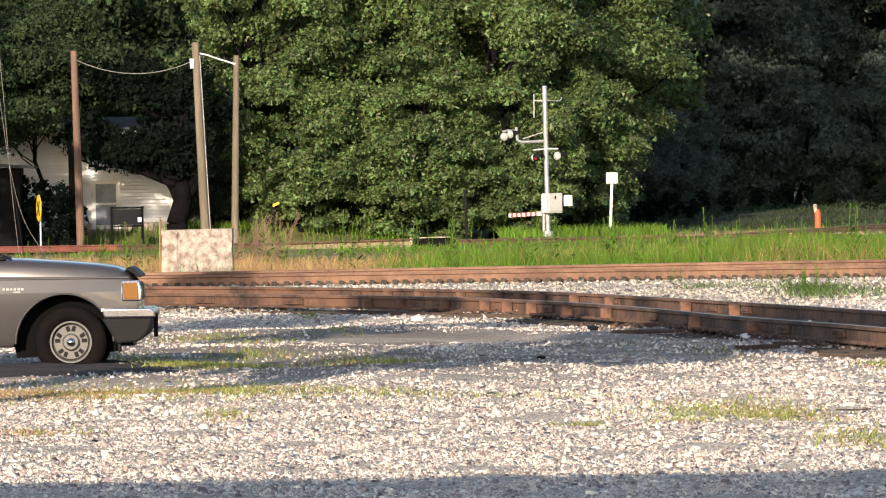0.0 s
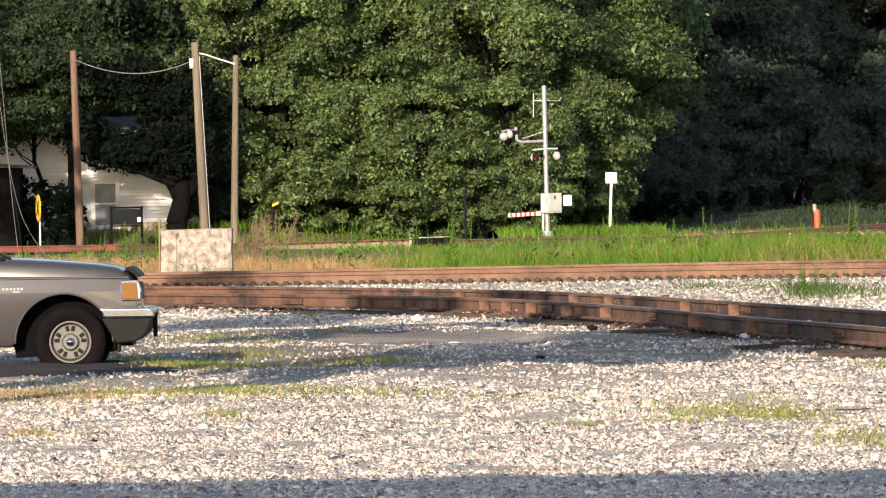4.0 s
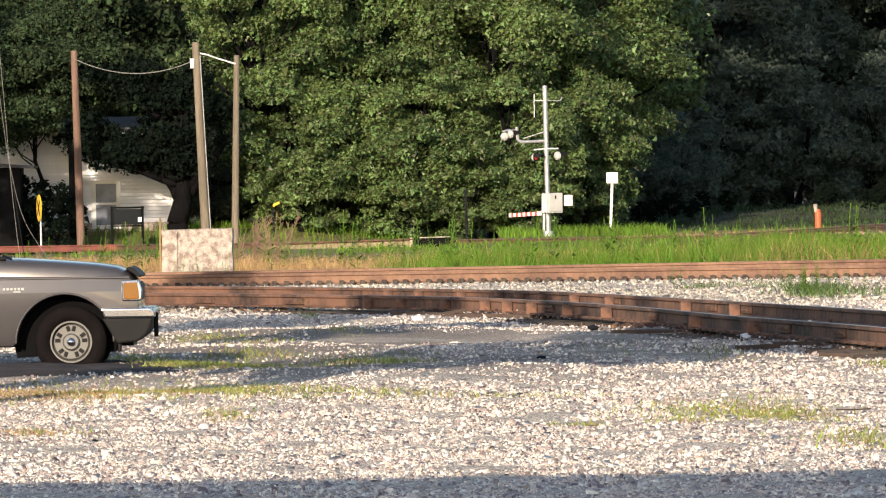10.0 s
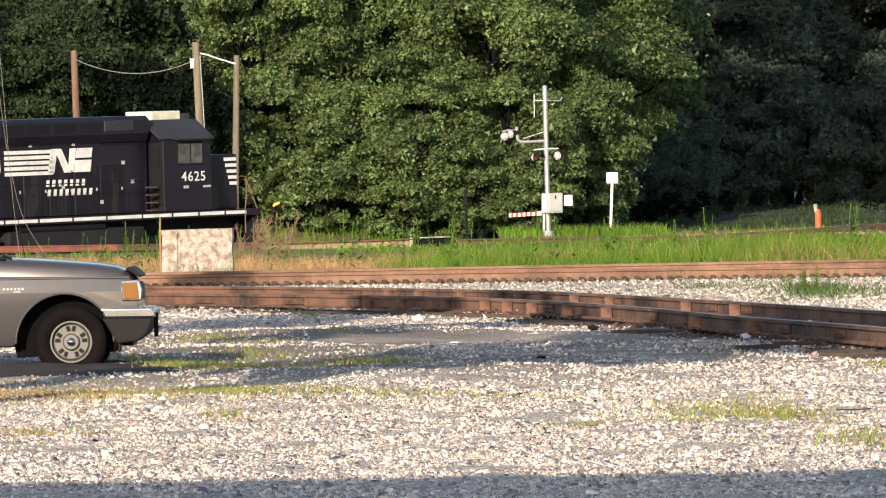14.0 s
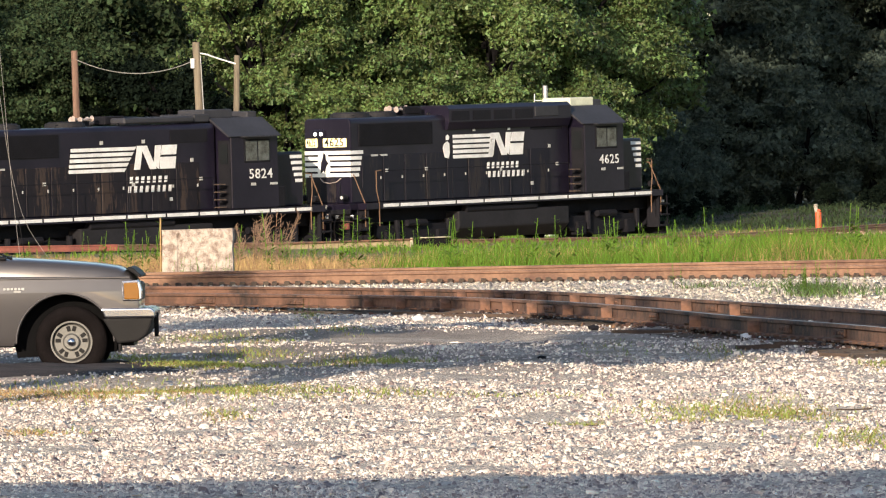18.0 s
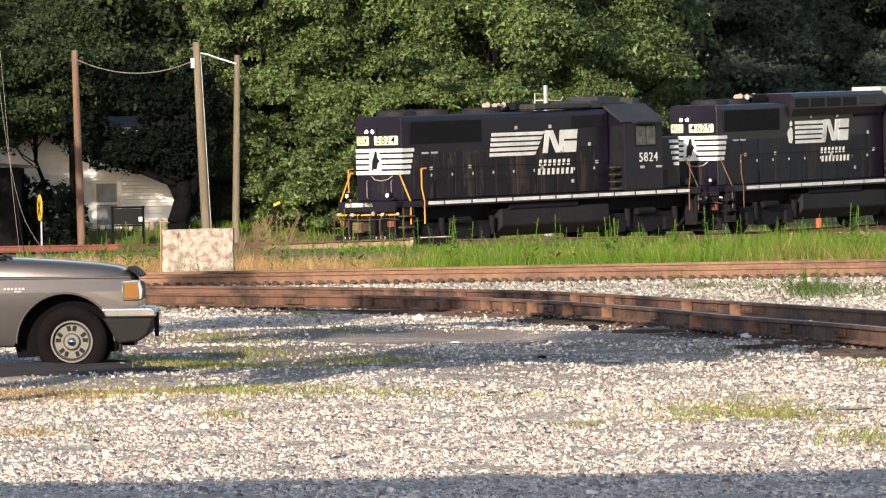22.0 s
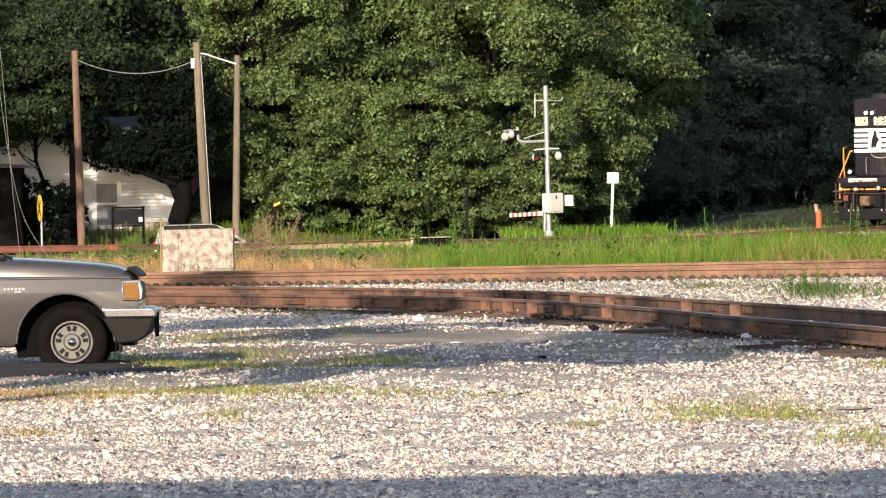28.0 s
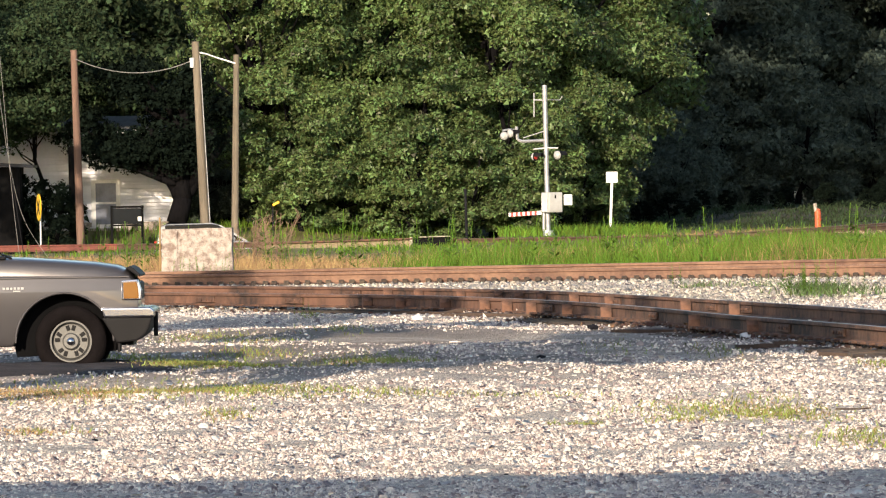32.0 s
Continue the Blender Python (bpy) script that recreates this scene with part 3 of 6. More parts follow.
def lay_rail(parent, ctrl, n=6, height=1.0, top="railtop", body="rust"):
    pts = smooth_line(ctrl, n)
    bm = bmesh.new()
    sweep(bm, [(a, b * height) for a, b in RAIL], pts)
    r = part("rail", bm, body, parent)
    bm = bmesh.new()
    sweep(bm, [(-.026, .1865 * height), (.026, .1865 * height), (.024, .189 * height), (-.024, .189 * height)], pts)
    part("running_surface", bm, top, r)
    return pts


def tie_mesh(w, h, ln):
    bm = bmesh.new()
    bm_box(bm, (0, 0, 0), (w, ln, h))
    bevel(bm, 0.012, 1)
    me = bpy.data.meshes.new("tie")
    bm.to_mesh(me)
    bm.free()
    me.materials.append(M["tie"])
    return me


TIE = tie_mesh(0.22, 0.17, 2.6)


def lay_tie(parent, x, y, z, heading, long=1.0):
    ob = new("tie", TIE)
    ob.parent = parent
    ob.matrix_basis = Matrix.Translation((x, y, z)) @ Matrix.Rotation(heading + random.uniform(-.015, .015), 4, "Z") @ Matrix.Diagonal((1, long, 1, 1))
    return ob


def shared(name, bm, material):
    me = bpy.data.meshes.new(name)
    bm.to_mesh(me)
    bm.free()
    me.materials.append(M[material])
    return me


# main line, just behind the switch: near rail low, far rail canted up
main = tagged(new("main_track"), "rusty main-line track on pale ballast with anchored rails", "railway track", kind="structure")


def main_y(x):
    return 147.6 - 0.19 * x * (0.35 if x < 0 else 1.0)


near = [(x, main_y(x), 0.115) for x in range(-70, 72, 7)]
far = [(x, main_y(x) + 1.5, 0.115 + 0.035 + 0.05 * float(sm(-6, 8, x))) for x in range(-70, 72, 7)]
lay_rail(main, near)
lay_rail(main, far)
for i in range(200):
    x = -49.5 + i * 0.495
    lay_tie(main, x, main_y(x) + 0.75, 0.045, math.atan2(main_y(x + 1) - main_y(x - 1), 2))
bm = bmesh.new()
bm_box(bm, (0, -0.05, 0.02), (0.09, 0.10, 0.075))
bevel(bm, 0.012, 1)
anchor = shared("rail_anchor", bm, "tie")
for i in range(100):
    x = -8.8 + i * 0.178 + random.uniform(-.02, .02)
    ob = new("rail_anchor", anchor)
    ob.parent = main
    ob.location = (x, main_y(x) - 0.035, 0.125)

# the switch in front: a near line of rails that swings away, and the line behind it
yard = tagged(new("switch_track"), "rusty railway switch with worn rails, joint bars and old ties", "railway track", kind="structure")
NEAR = ((6.3, 70, .0), (5.6, 78, .02), (4.37, 89.4, .05), (3.17, 98.8, .05), (2.37, 106.6, .05), (1.51, 112.8, .05), (.45, 118.2, .05), (-.65, 121.8, .05), (-2.11, 125.2, .05), (-4.11, 129.4, .05), (-7.5, 134.0, .05), (-14, 139.5, .05))
FAR = ((7.6, 78, .02), (6.3, 88.5, .04), (4.92, 100.6, .05), (3.56, 110.6, .05), (1.65, 123.0, .05), (.12, 128.5, .05), (-2.43, 135.0, .05), (-4.63, 139.0, .05), (-8, 141.5, .05), (-14, 143.6, .05))
near_pts = lay_rail(yard, NEAR, 6, 0.95, body="yardrust")
far_pts = lay_rail(yard, FAR, 6, 0.95, body="yardrust")


def along(pts, x):
    """Place and heading on a line of points at the given x."""
    for a, b in zip(pts, pts[1:]):
        if (a.x - x) * (b.x - x) <= 0 and a.x != b.x:
            t = (x - a.x) / (b.x - a.x)
            d = b - a
            return a.lerp(b, t), math.atan2(d.y, d.x)


bm = bmesh.new()
bm_box(bm, (0, -0.030, 0.085), (0.62, 0.028, 0.085))
for i in range(4):
    bm_cyl(bm, (-.24 + .16 * i, -.06, .085), (-.24 + .16 * i, -.03, .085), .02, n=6)
bevel(bm, 0.006, 1, 60)
bar = shared("joint_bar", bm, "yardrust")
bm = bmesh.new()
bm_box(bm, (0, 0, 0.006), (0.2, 0.34, 0.03))
bevel(bm, 0.006, 1)
plate = shared("tie_plate", bm, "yardrust")
bm = bmesh.new()
bm_prism(bm, [(-.03, 0), (.03, 0), (.03, .10), (.0, .15), (-.03, .12)], -.16, -.03)
brace = shared("rail_brace", bm, "yardrust")
for x in (-3.35, -2.05, .02, 1.35, 2.48, 3.62, 4.05):
    p, h = along(near_pts, x)
    ob = new("joint_bar", bar)
    ob.parent = yard
    ob.matrix_basis = Matrix.Translation(p) @ Matrix.Rotation(h + math.pi, 4, "Z")
for x in (-1.3, 1.05, 2.3, 3.35, 3.7):
    p, h = along(far_pts, x)
    ob = new("joint_bar", bar)
    ob.parent = yard
    ob.matrix_basis = Matrix.Translation(p) @ Matrix.Rotation(h + math.pi, 4, "Z")
for i, x in enumerate((-.95, -.5, .1, .62, .9, 1.2, 1.62, 2.05, 2.9, 3.4)):
    for pts in (near_pts, far_pts):
        p, h = along(pts, x + (0 if pts is near_pts else .23))
        ob = new("rail_brace", brace)
        ob.parent = yard
        ob.matrix_basis = Matrix.Translation(p) @ Matrix.Rotation(h + math.pi, 4, "Z")
t = 0.0
for i in range(len(near_pts) - 1):
    a, b = near_pts[i], near_pts[i + 1]
    ln = (b - a).length
    while t < ln:
        p = a.lerp(b, t / ln)
        h = math.atan2(b.y - a.y, b.x - a.x)
        s = Vector((math.sin(h), -math.cos(h), 0)) * 0.75
        lay_tie(yard, p.x + s.x, p.y + s.y, p.z - 0.128, h, random.uniform(.98, 1.12))
        ob = new("tie_plate", plate)
        ob.parent = yard
        ob.matrix_basis = Matrix.Translation((p.x, p.y, p.z + 0.006)) @ Matrix.Rotation(h, 4, "Z")
        t += 0.53
    t -= ln

# rust scale, splinters and dirt along the switch
pts = [p for p in near_pts + far_pts if -5 < p.x < 6.2]
at = rng.integers(0, len(pts), 7000)
xs = np.array([pts[i].x for i in at]) + rng.normal(0, .2, 7000)
ys = np.array([pts[i].y for i in at]) + rng.normal(-.5, 1.3, 7000)
scatter_stones("rail_debris", xs, ys, rng.lognormal(math.log(0.016), 0.5, 7000).clip(0.006, 0.05), "debris", "rust scale, splinters and brown dirt along the rails", 0.1)

# siding before the engines' line
siding = tagged(new("siding_track"), "disused rusty siding half hidden in tall grass", "railway track", kind="structure")
SD = [(x, 281.8 + (x + 3.5) * 1.2, 0.0 - 0.0070 * (x + 3.5) - 0.17) for x in (-40, -30, -20, -10, 0, 10, 14)]
lay_rail(siding, SD, 3)
lay_rail(siding, [(x - 1.1, y + 0.95, z) for x, y, z in SD], 3)
# engines' line
eng = tagged(new("curve_track"), "curving branch track carrying the engines", "railway track", kind="structure")
for off in (-0.75, 0.75):
    pts = []
    for s in range(-190, 121, 5):
        x, y, h, z = loco_line(s)
        pts.append((x + math.sin(h) * off, y - math.cos(h) * off, z - 0.186))
    lay_rail(eng, pts, 1)
for i in range(130):
    s = -36 + i * 0.6
    x, y, h, z = loco_line(s)
    lay_tie(eng, x, y, z - 0.26, h)


k = 9000
sv = rng.uniform(-45, 62, k)
off = rng.normal(0, 1.25, k).clip(-2.6, 2.6)
at = [loco_line(float(v)) for v in sv]
xs = np.array([p[0] + math.sin(p[2]) * o for p, o in zip(at, off)])
ys = np.array([p[1] - math.cos(p[2]) * o for p, o in zip(at, off)])
scatter_stones("branch_ballast", xs, ys, rng.lognormal(math.log(0.06), 0.35, k).clip(0.03, 0.14), "tanballast", "tan ballast along the branch track", 0.1)


# ---- locomotives ----
def bm_prism_x(bm, prof, x0, x1):
    """A cross profile in y, z drawn out from x0 to x1."""
    a = [bm.verts.new((x0, y, z)) for y, z in prof]
    b = [bm.verts.new((x1, y, z)) for y, z in prof]
    k = len(prof)
    bm.faces.new(a)
    bm.faces.new(b[::-1])
    for i in range(k):
        bm.faces.new((a[i], b[i], b[(i + 1) % k], a[(i + 1) % k]))
    bmesh.ops.recalc_face_normals(bm, faces=bm.faces)


def lettering(name, text, size, m, material, parent, stretch=1.0):
    cu = bpy.data.curves.new(name, "FONT")
    cu.body, cu.size, cu.extrude, cu.offset, cu.space_character = text, size, 0.004, size * 0.005, 1.12
    cu.align_x, cu.align_y, cu.resolution_u = "CENTER", "CENTER", 3
    tmp = new("tmp", cu)
    bpy.context.view_layer.update()
    me = bpy.data.meshes.new_from_object(tmp.evaluated_get(bpy.context.evaluated_depsgraph_get()))
    bpy.data.objects.remove(tmp)
    bpy.data.curves.remove(cu)
    me.name = name
    me.transform(m @ Matrix.Diagonal((stretch, 1, 1, 1)))
    me.materials.clear()
    me.materials.append(M[material])
    ob = new(name, me)
    ob.parent = parent
    return ob


SIDE = Matrix(((1, 0, 0, 0), (0, 0, -1, 0), (0, 1, 0, 0), (0, 0, 0, 1)))
REAR = Matrix(((0, 0, -1, 0), (-1, 0, 0, 0), (0, 1, 0, 0), (0, 0, 0, 1)))


def one(name, material, parent, c, s, b=0.0, seg=1, rot=None, label=""):
    bm = bmesh.new()
    bm_box(bm, c, s, rot)
    if b:
        bevel(bm, b, seg)
    return part(name, bm, material, parent, label)


def poly_plate(name, material, parent, pts, y, depth=0.012):
    """A flat plate on the side at y, outline in x, z."""
    bm = bmesh.new()
    bm_prism(bm, pts, y - depth, y)
    return part(name, bm, material, parent)


def locomotive(number, label, blister, rear):
    L = thing("locomotive", label, "locomotive", "coupled engines")
    hw, top, r = 0.94, 4.44, 0.16
    arc = [(hw - r + r * math.cos(a), top - r + r * math.sin(a)) for a in (0, .39, .79, 1.18, 1.57)]
    bm = bmesh.new()
    bm_prism_x(bm, [(-hw, 1.7), (hw, 1.7)] + arc + [(-y, z) for y, z in arc[::-1]], rear, 3.62)
    bevel(bm, 0.05, 2, 60)
    part("long_hood", bm, "black", L)
    # hood doors and grilles
    n = 9
    for i in range(n):
        x0 = rear + 0.55 + i * 1.13
        for sd in (-1, 1):
            d = one("hood_door", "blackdoor" if blister else "doorbrown", L, (x0 + .52, sd * (hw + .012), 2.48), (1.06, .03, 1.5), .012)
            one("latch", "grey", d, (x0 + .95, sd * (hw + .034), 2.5), (.05, .02, .09))
    for sd in (-1, 1):
        g = one("radiator_grille", "under", L, (rear + 2.35, sd * (hw + .008), 3.88), (3.9, .03, .72))
        for k in range(11):
            one("grille_slat", "under", g, (rear + 2.35, sd * (hw + .03), 3.56 + k * .064), (3.86, .03, .018))
        one("air_filter_panel", "under", L, (2.4, sd * (hw + .008), 4.05), (1.7, .03, .4))
    for x in (rear + 1.2, rear + 1.7):
        one("builder_plate", "grey", L, (x, -hw - .02, 3.22), (.36, .02, .06))
    for x, z in ((-6.3, 2.72), (-4.2, 2.72), (-1.6, 3.93), (.3, 3.93), (2.5, 3.3), (1.5, 2.1), (2.9, 2.7), (-.2, 2.6)):
        one("placard", "grey", L, (x, -hw - .035, z), (.13, .02, .11))
    # deck, sill and stripe
    bm = bmesh.new()
    bm_box(bm, (0, 0, 1.6), (16.2, 3.0, .2))
    bm_box(bm, (0, 0, 1.6), (17.0, 2.3, .18))
    part("deck", bm, "black", L)
    bm = bmesh.new()
    bm_box(bm, (0, 0, 1.3), (16.4, 1.6, .5))
    bm_box(bm, (0, 0, .95), (9.0, 1.3, .7))
    part("underframe", bm, "under", L)
    x = -7.25
    while x < 7.2:
        w = random.choice((1.35, 1.5, 1.6, .9)) if x < 3 else 1.2
        w = min(w, 7.5 - x)
        one("sill_stripe", "white", L, (x + w / 2, -1.504, 1.61), (w - .09, .012, .105))
        x += w
    # cab
    cab = [(-1.5, 1.7), (1.5, 1.7), (1.5, 4.0), (.72, 4.56), (-.72, 4.56), (-1.5, 4.0)]
    bm = bmesh.new()
    bm_prism_x(bm, cab, 3.75, 5.95)
    bevel(bm, 0.03, 1)
    c = part("cab", bm, "black", L)
    bm = bmesh.new()
    bm_prism_x(bm, [(-1.56, 3.99), (-.74, 4.585), (.74, 4.585), (1.56, 3.99), (1.5, 3.97), (.70, 4.53), (-.70, 4.53), (-1.5, 3.97)], 3.62, 6.05)
    part("cab_roof", bm, "blackroof", L, "grey-black sloping cab roof, skylight put into its colour")
    for sd in (-1, 1):
        f = one("side_window", "under", c, (4.95, sd * 1.505, 3.52), (1.2, .03, .74), .01)
        one("window_pane", "cabglass", f, (4.68, sd * 1.518, 3.52), (.52, .02, .62))
        one("window_pane", "cabglass", f, (5.25, sd * 1.518, 3.52), (.5, .02, .62))
        one("windscreen", "glass", c, (5.96, sd * .9, 3.72), (.03, .7, .5))
        # dark panel added over the cab's rear wall
        one("rear_dark_panel", "under", c, (3.735, sd * 1.22, 2.8), (.04, .5, 2.15), .01)
        one("rear_window", "glass", c, (3.71, sd * 1.22, 3.45), (.03, .34, .6))
    one("sunshade", "blackroof", c, (4.95, -1.62, 3.97), (1.5, .24, .03))
    one("battery_box", "under", L, (5.2, -1.2, 2.05), (2.1, .58, .66), .03)
    one("air_conditioner", "acgrey" if blister else "blackroof", L, (4.9 if blister else 4.2, 0, 4.72), (1.3, 1.15, .28), .04, 2, None, "pale rooftop air conditioner" if blister else "faded grey rooftop air conditioner")
    one("roof_box", "blackroof", L, (5.8, 0, 4.66), (.45, 1.1, .22), .03)
    for i in range(4):
        one("cab_step", "grime", L, (3.35, -1.35, 1.78 + .24 * i), (.3, .26, .035))
    # nose
    bm = bmesh.new()
    bm_box(bm, (6.82, 0, 2.57), (1.78, 1.9, 1.74))
    bevel(bm, 0.09, 3)
    part("nose", bm, "black", L)
    for i in range(5):
        z = 3.28 - i * .19
        one("nose_stripe", "white", L, (7.36 + .03 * i, -.956, z), (.56 - .06 * i, .014, .105))
        one("nose_stripe", "white", L, (7.716, 0, z), (.014, 1.5, .105))
    # roof gear
    for x in (rear + 1.0, rear + 2.7, rear + 5.6) if not blister else (rear + 1.2, rear + 2.6):
        bm = bmesh.new()
        bm_cyl(bm, (x, 0, 4.42), (x, 0, 4.58), .66, .62, 28)
        bm_cyl(bm, (x, 0, 4.57), (x, 0, 4.62), .57, .52, 28)
        part("roof_fan", bm, "roofdark", L, smooth=False)
    one("exhaust_hood", "under", L, (-.2 if not blister else -3.9, 0, 4.62), (.9, .5, .26), .03)
    hx = -1.4 if not blister else -4.4
    bm = bmesh.new()
    bm_box(bm, (hx, 0, 4.55), (.5, .12, .2))
    bm_cyl(bm, (hx, -.25, 4.62), (hx, .25, 4.62), .03, n=8)
    bevel(bm, .01, 1)
    horn = part("horn", bm, "roofdark", L)
    for k, (dy, e, ln) in enumerate(((-.22, -1, .34), (0, -1, .42), (.22, -1, .30), (-.12, 1, .30), (.14, 1, .36))):
        bm = bmesh.new()
        bm_cyl(bm, (hx, dy, 4.66 + .03 * (k % 2)), (hx + e * ln * .75, dy, 4.66 + .03 * (k % 2)), .025, .04, n=10)
        bm_cyl(bm, (hx + e * ln * .75, dy, 4.66 + .03 * (k % 2)), (hx + e * ln, dy, 4.66 + .03 * (k % 2)), .04, .10, n=12)
        part("trumpet", bm, "horn", horn, "pale horn trumpet")
    if blister:
        bm = bmesh.new()
        bm_prism_x(bm, [(-1.02, 3.95), (-1.12, 4.2), (-1.12, 4.62), (-.98, 4.74), (.98, 4.74), (1.12, 4.62), (1.12, 4.2), (1.02, 3.95)], -3.1, 3.55)
        part("brake_blister", bm, "black", L)
        one("roof_hatch", "blackroof", L, (2.2, -1.08, 4.45), (1.3, .12, .34), .02)
        for i in range(4):
            one("blister_grille", "under", L, (-2.5 + i * 1.15, -1.126, 4.40), (.95, .02, .3))
    else:
        one("brake_hatch", "blackroof", L, (1.2, 0, 4.58), (3.2, 1.7, .2), .05)
        one("roof_box", "blackroof", L, (3.25, 0, 4.60), (.7, 1.5, .26), .03)
    # fuel tank, bogies
    bm = bmesh.new()
    bm_prism_x(bm, [(-1.0, .4), (1.0, .4), (1.35, .75), (1.35, 1.3), (-1.35, 1.3), (-1.35, .75)], -3.0, 3.0)
    bevel(bm, 0.06, 2, 20)
    part("fuel_tank", bm, "roofdark", L)
    bm = bmesh.new()
    bm_cyl(bm, (-2.6, -1.25, 1.36), (1.2, -1.25, 1.36), .15, n=10)
    part("air_reservoir", bm, "under", L)
    wheels = []
    for bx in (-5.18, 5.18):
        bm = bmesh.new()
        for sd in (-1, 1):
            bm_prism(bm, [(bx - 2.0, .62), (bx - 1.75, .45), (bx - .95, .45), (bx - .55, .3), (bx + .55, .3), (bx + .95, .45), (bx + 1.75, .45), (bx + 2.0, .62), (bx + 1.9, .95), (bx - 1.9, .95)],
                     sd * 1.08 - .07, sd * 1.08 + .07)
            for wx in (-1.37, 1.37):
                bm_box(bm, (bx + wx, sd * 1.12, .55), (.42, .3, .42))
                bm_cyl(bm, (bx + wx + .42, sd * 1.2, .5), (bx + wx + .42, sd * 1.2, 1.1), .1, n=8)
            bm_cyl(bm, (bx - .5, sd * 1.25, 1.0), (bx + .5, sd * 1.25, 1.0), .11, n=8)
        bm_box(bm, (bx, 0, .75), (.8, 2.1, .4))
        bogie = part("bogie", bm, "under", L)
        for wx in (-1.37, 1.37):
            bm = bmesh.new()
            bm_cyl(bm, (0, -.8, 0), (0, .8, 0), .09, n=10)
            for sd in (-1, 1):
                bm_cyl(bm, (0, sd * .68, 0), (0, sd * .82, 0), .508, n=28)
                bm_cyl(bm, (0, sd * .66, 0), (0, sd * .69, 0), .535, n=28)
                for k in range(4):
                    a = k * math.pi / 2
                    bm_box(bm, (.3 * math.cos(a), sd * .825, .3 * math.sin(a)), (.12, .02, .12))
            w = part("wheelset", bm, "under", bogie)
            w.location = (bx + wx, 0, .508)
            wheels.append(w)
    # ends: pilot, steps, coupler, hoses, rails
    for e in (-1, 1):
        p = one("pilot", "under", L, (e * 8.40, 0, .95), (.08, 2.0, 1.1), .02)
        one("anticlimber", "under", p, (e * 8.50, 0, 1.44), (.12, 2.3, .16), .02)
        one("plough", "under", p, (e * 8.55, 0, .42), (.12, 2.5, .42), .03)
        one("draft_gear_box", "under", p, (e * 8.46, 0, .9), (.14, .7, .5), .02)
        for sd in (-1, 1):
            one("step_side", "grime" if e < 0 and not blister else "under", p, (e * 8.44, sd * 1.06, 1.0), (.035, .03, 1.15))
            one("step_side", "grime" if e < 0 and not blister else "under", p, (e * 8.44, sd * 1.40, 1.0), (.035, .03, 1.0))
            one("bracket", "redrust", p, (e * 8.5, sd * .95, .98), (.12, .26, .2), .02)
            one("jumper_socket", "grey", p, (e * 8.5, sd * .62, 1.28), (.1, .12, .12), .02)
            one("marker_plate", "white", p, (e * 8.48, sd * 1.2, 1.30), (.02, .11, .08))
        bm = bmesh.new()
        bm_box(bm, (e * 8.65, 0, .88), (.7, .22, .26))
        bm_box(bm, (e * 8.93, .06, .88), (.2, .36, .34))
        bevel(bm, .03, 2)
        part("coupler", bm, "debris", L)
        for sd in (-1, 1):
            for k in range(3):
                one("step", "grime" if e < 0 and not blister else "under", L, (e * 8.2, sd * 1.35, .5 + k * .36), (.46, .34, .05))
            for k in range(3):
                bm = bmesh.new()
                y = sd * (.45 + .18 * k)
                bm_tube(bm, [(e * 8.48, y, 1.3), (e * 8.68, y, 1.1), (e * 8.7, y, .75), (e * 8.6, y + .03, .55)], .024, 6)
                hose = part("air_hose", bm, "grime" if k == 1 else "tyre", L)
                one("glad_hand", "horn", hose, (e * 8.61, y + .03, .55), (.06, .05, .09), .012)
            bm = bmesh.new()
            bm_cyl(bm, (e * 8.5, sd * .82, 1.90), (e * 8.3, sd * .82, 1.90), .10, n=14)
            dl = part("ditch_light", bm, "under", L)
            bm = bmesh.new()
            bm_cyl(bm, (e * 8.51, sd * .82, 1.90), (e * 8.515, sd * .82, 1.90), .055, n=14)
            part("lamp_glass", bm, "lens" if e > 0 or blister else "lamp", dl)
            colour = "orange" if (not blister and e < 0) else "dullorange"
            bm = bmesh.new()
            bm_tube(bm, [(e * 8.06, sd * 1.42, .95), (e * 8.06, sd * 1.42, 1.7), (e * 8.06, sd * .98, 2.62), (e * 8.04, sd * .90, 2.62)], .026 if colour == "orange" else .018, 6)
            part("grab_rail", bm, colour, L, "orange painted grab rail")
            bm = bmesh.new()
            bm_tube(bm, [(e * 7.42, sd * 1.5, .95), (e * 7.42, sd * 1.5, 1.7), (e * 7.52, sd * 1.48, 2.1), (e * 7.52, sd * 1.48, 2.72), (e * 7.26, sd * 1.48, 2.74)], .026 if colour == "orange" else .018, 6)
            part("grab_rail", bm, colour, L, "orange painted grab rail")
        bm = bmesh.new()
        bm_cyl(bm, (e * 8.46, -.30, 1.32), (e * 8.60, -.30, 1.32), .11, n=16)
        socket = part("cable_socket", bm, "roofdark", L)
        bm = bmesh.new()
        bm_cyl(bm, (e * 8.60, -.30, 1.32), (e * 8.612, -.30, 1.32), .07, n=16)
        part("socket_cap", bm, "horn", socket)
        bm = bmesh.new()
        bm_tube(bm, [(e * 8.56, -1.3, 1.12), (e * 8.64, -.9, 1.16), (e * 8.66, -.2, 1.12), (e * 8.66, .2, 1.12), (e * 8.64, .9, 1.16), (e * 8.56, 1.3, 1.12)], .014, 6)
        part("uncoupling_lever", bm, "grime", L)
        for sd in (-1, 1):
            bm = bmesh.new()
            bm_tube(bm, [(e * 8.5, sd * .2, 1.42), (e * 8.62, sd * .3, 1.18), (e * 8.64, sd * .45, 1.02), (e * 8.6, sd * .7, 1.2), (e * 8.5, sd * .78, 1.4)], .02, 6)
            part("jumper_hose", bm, "tyre", L)
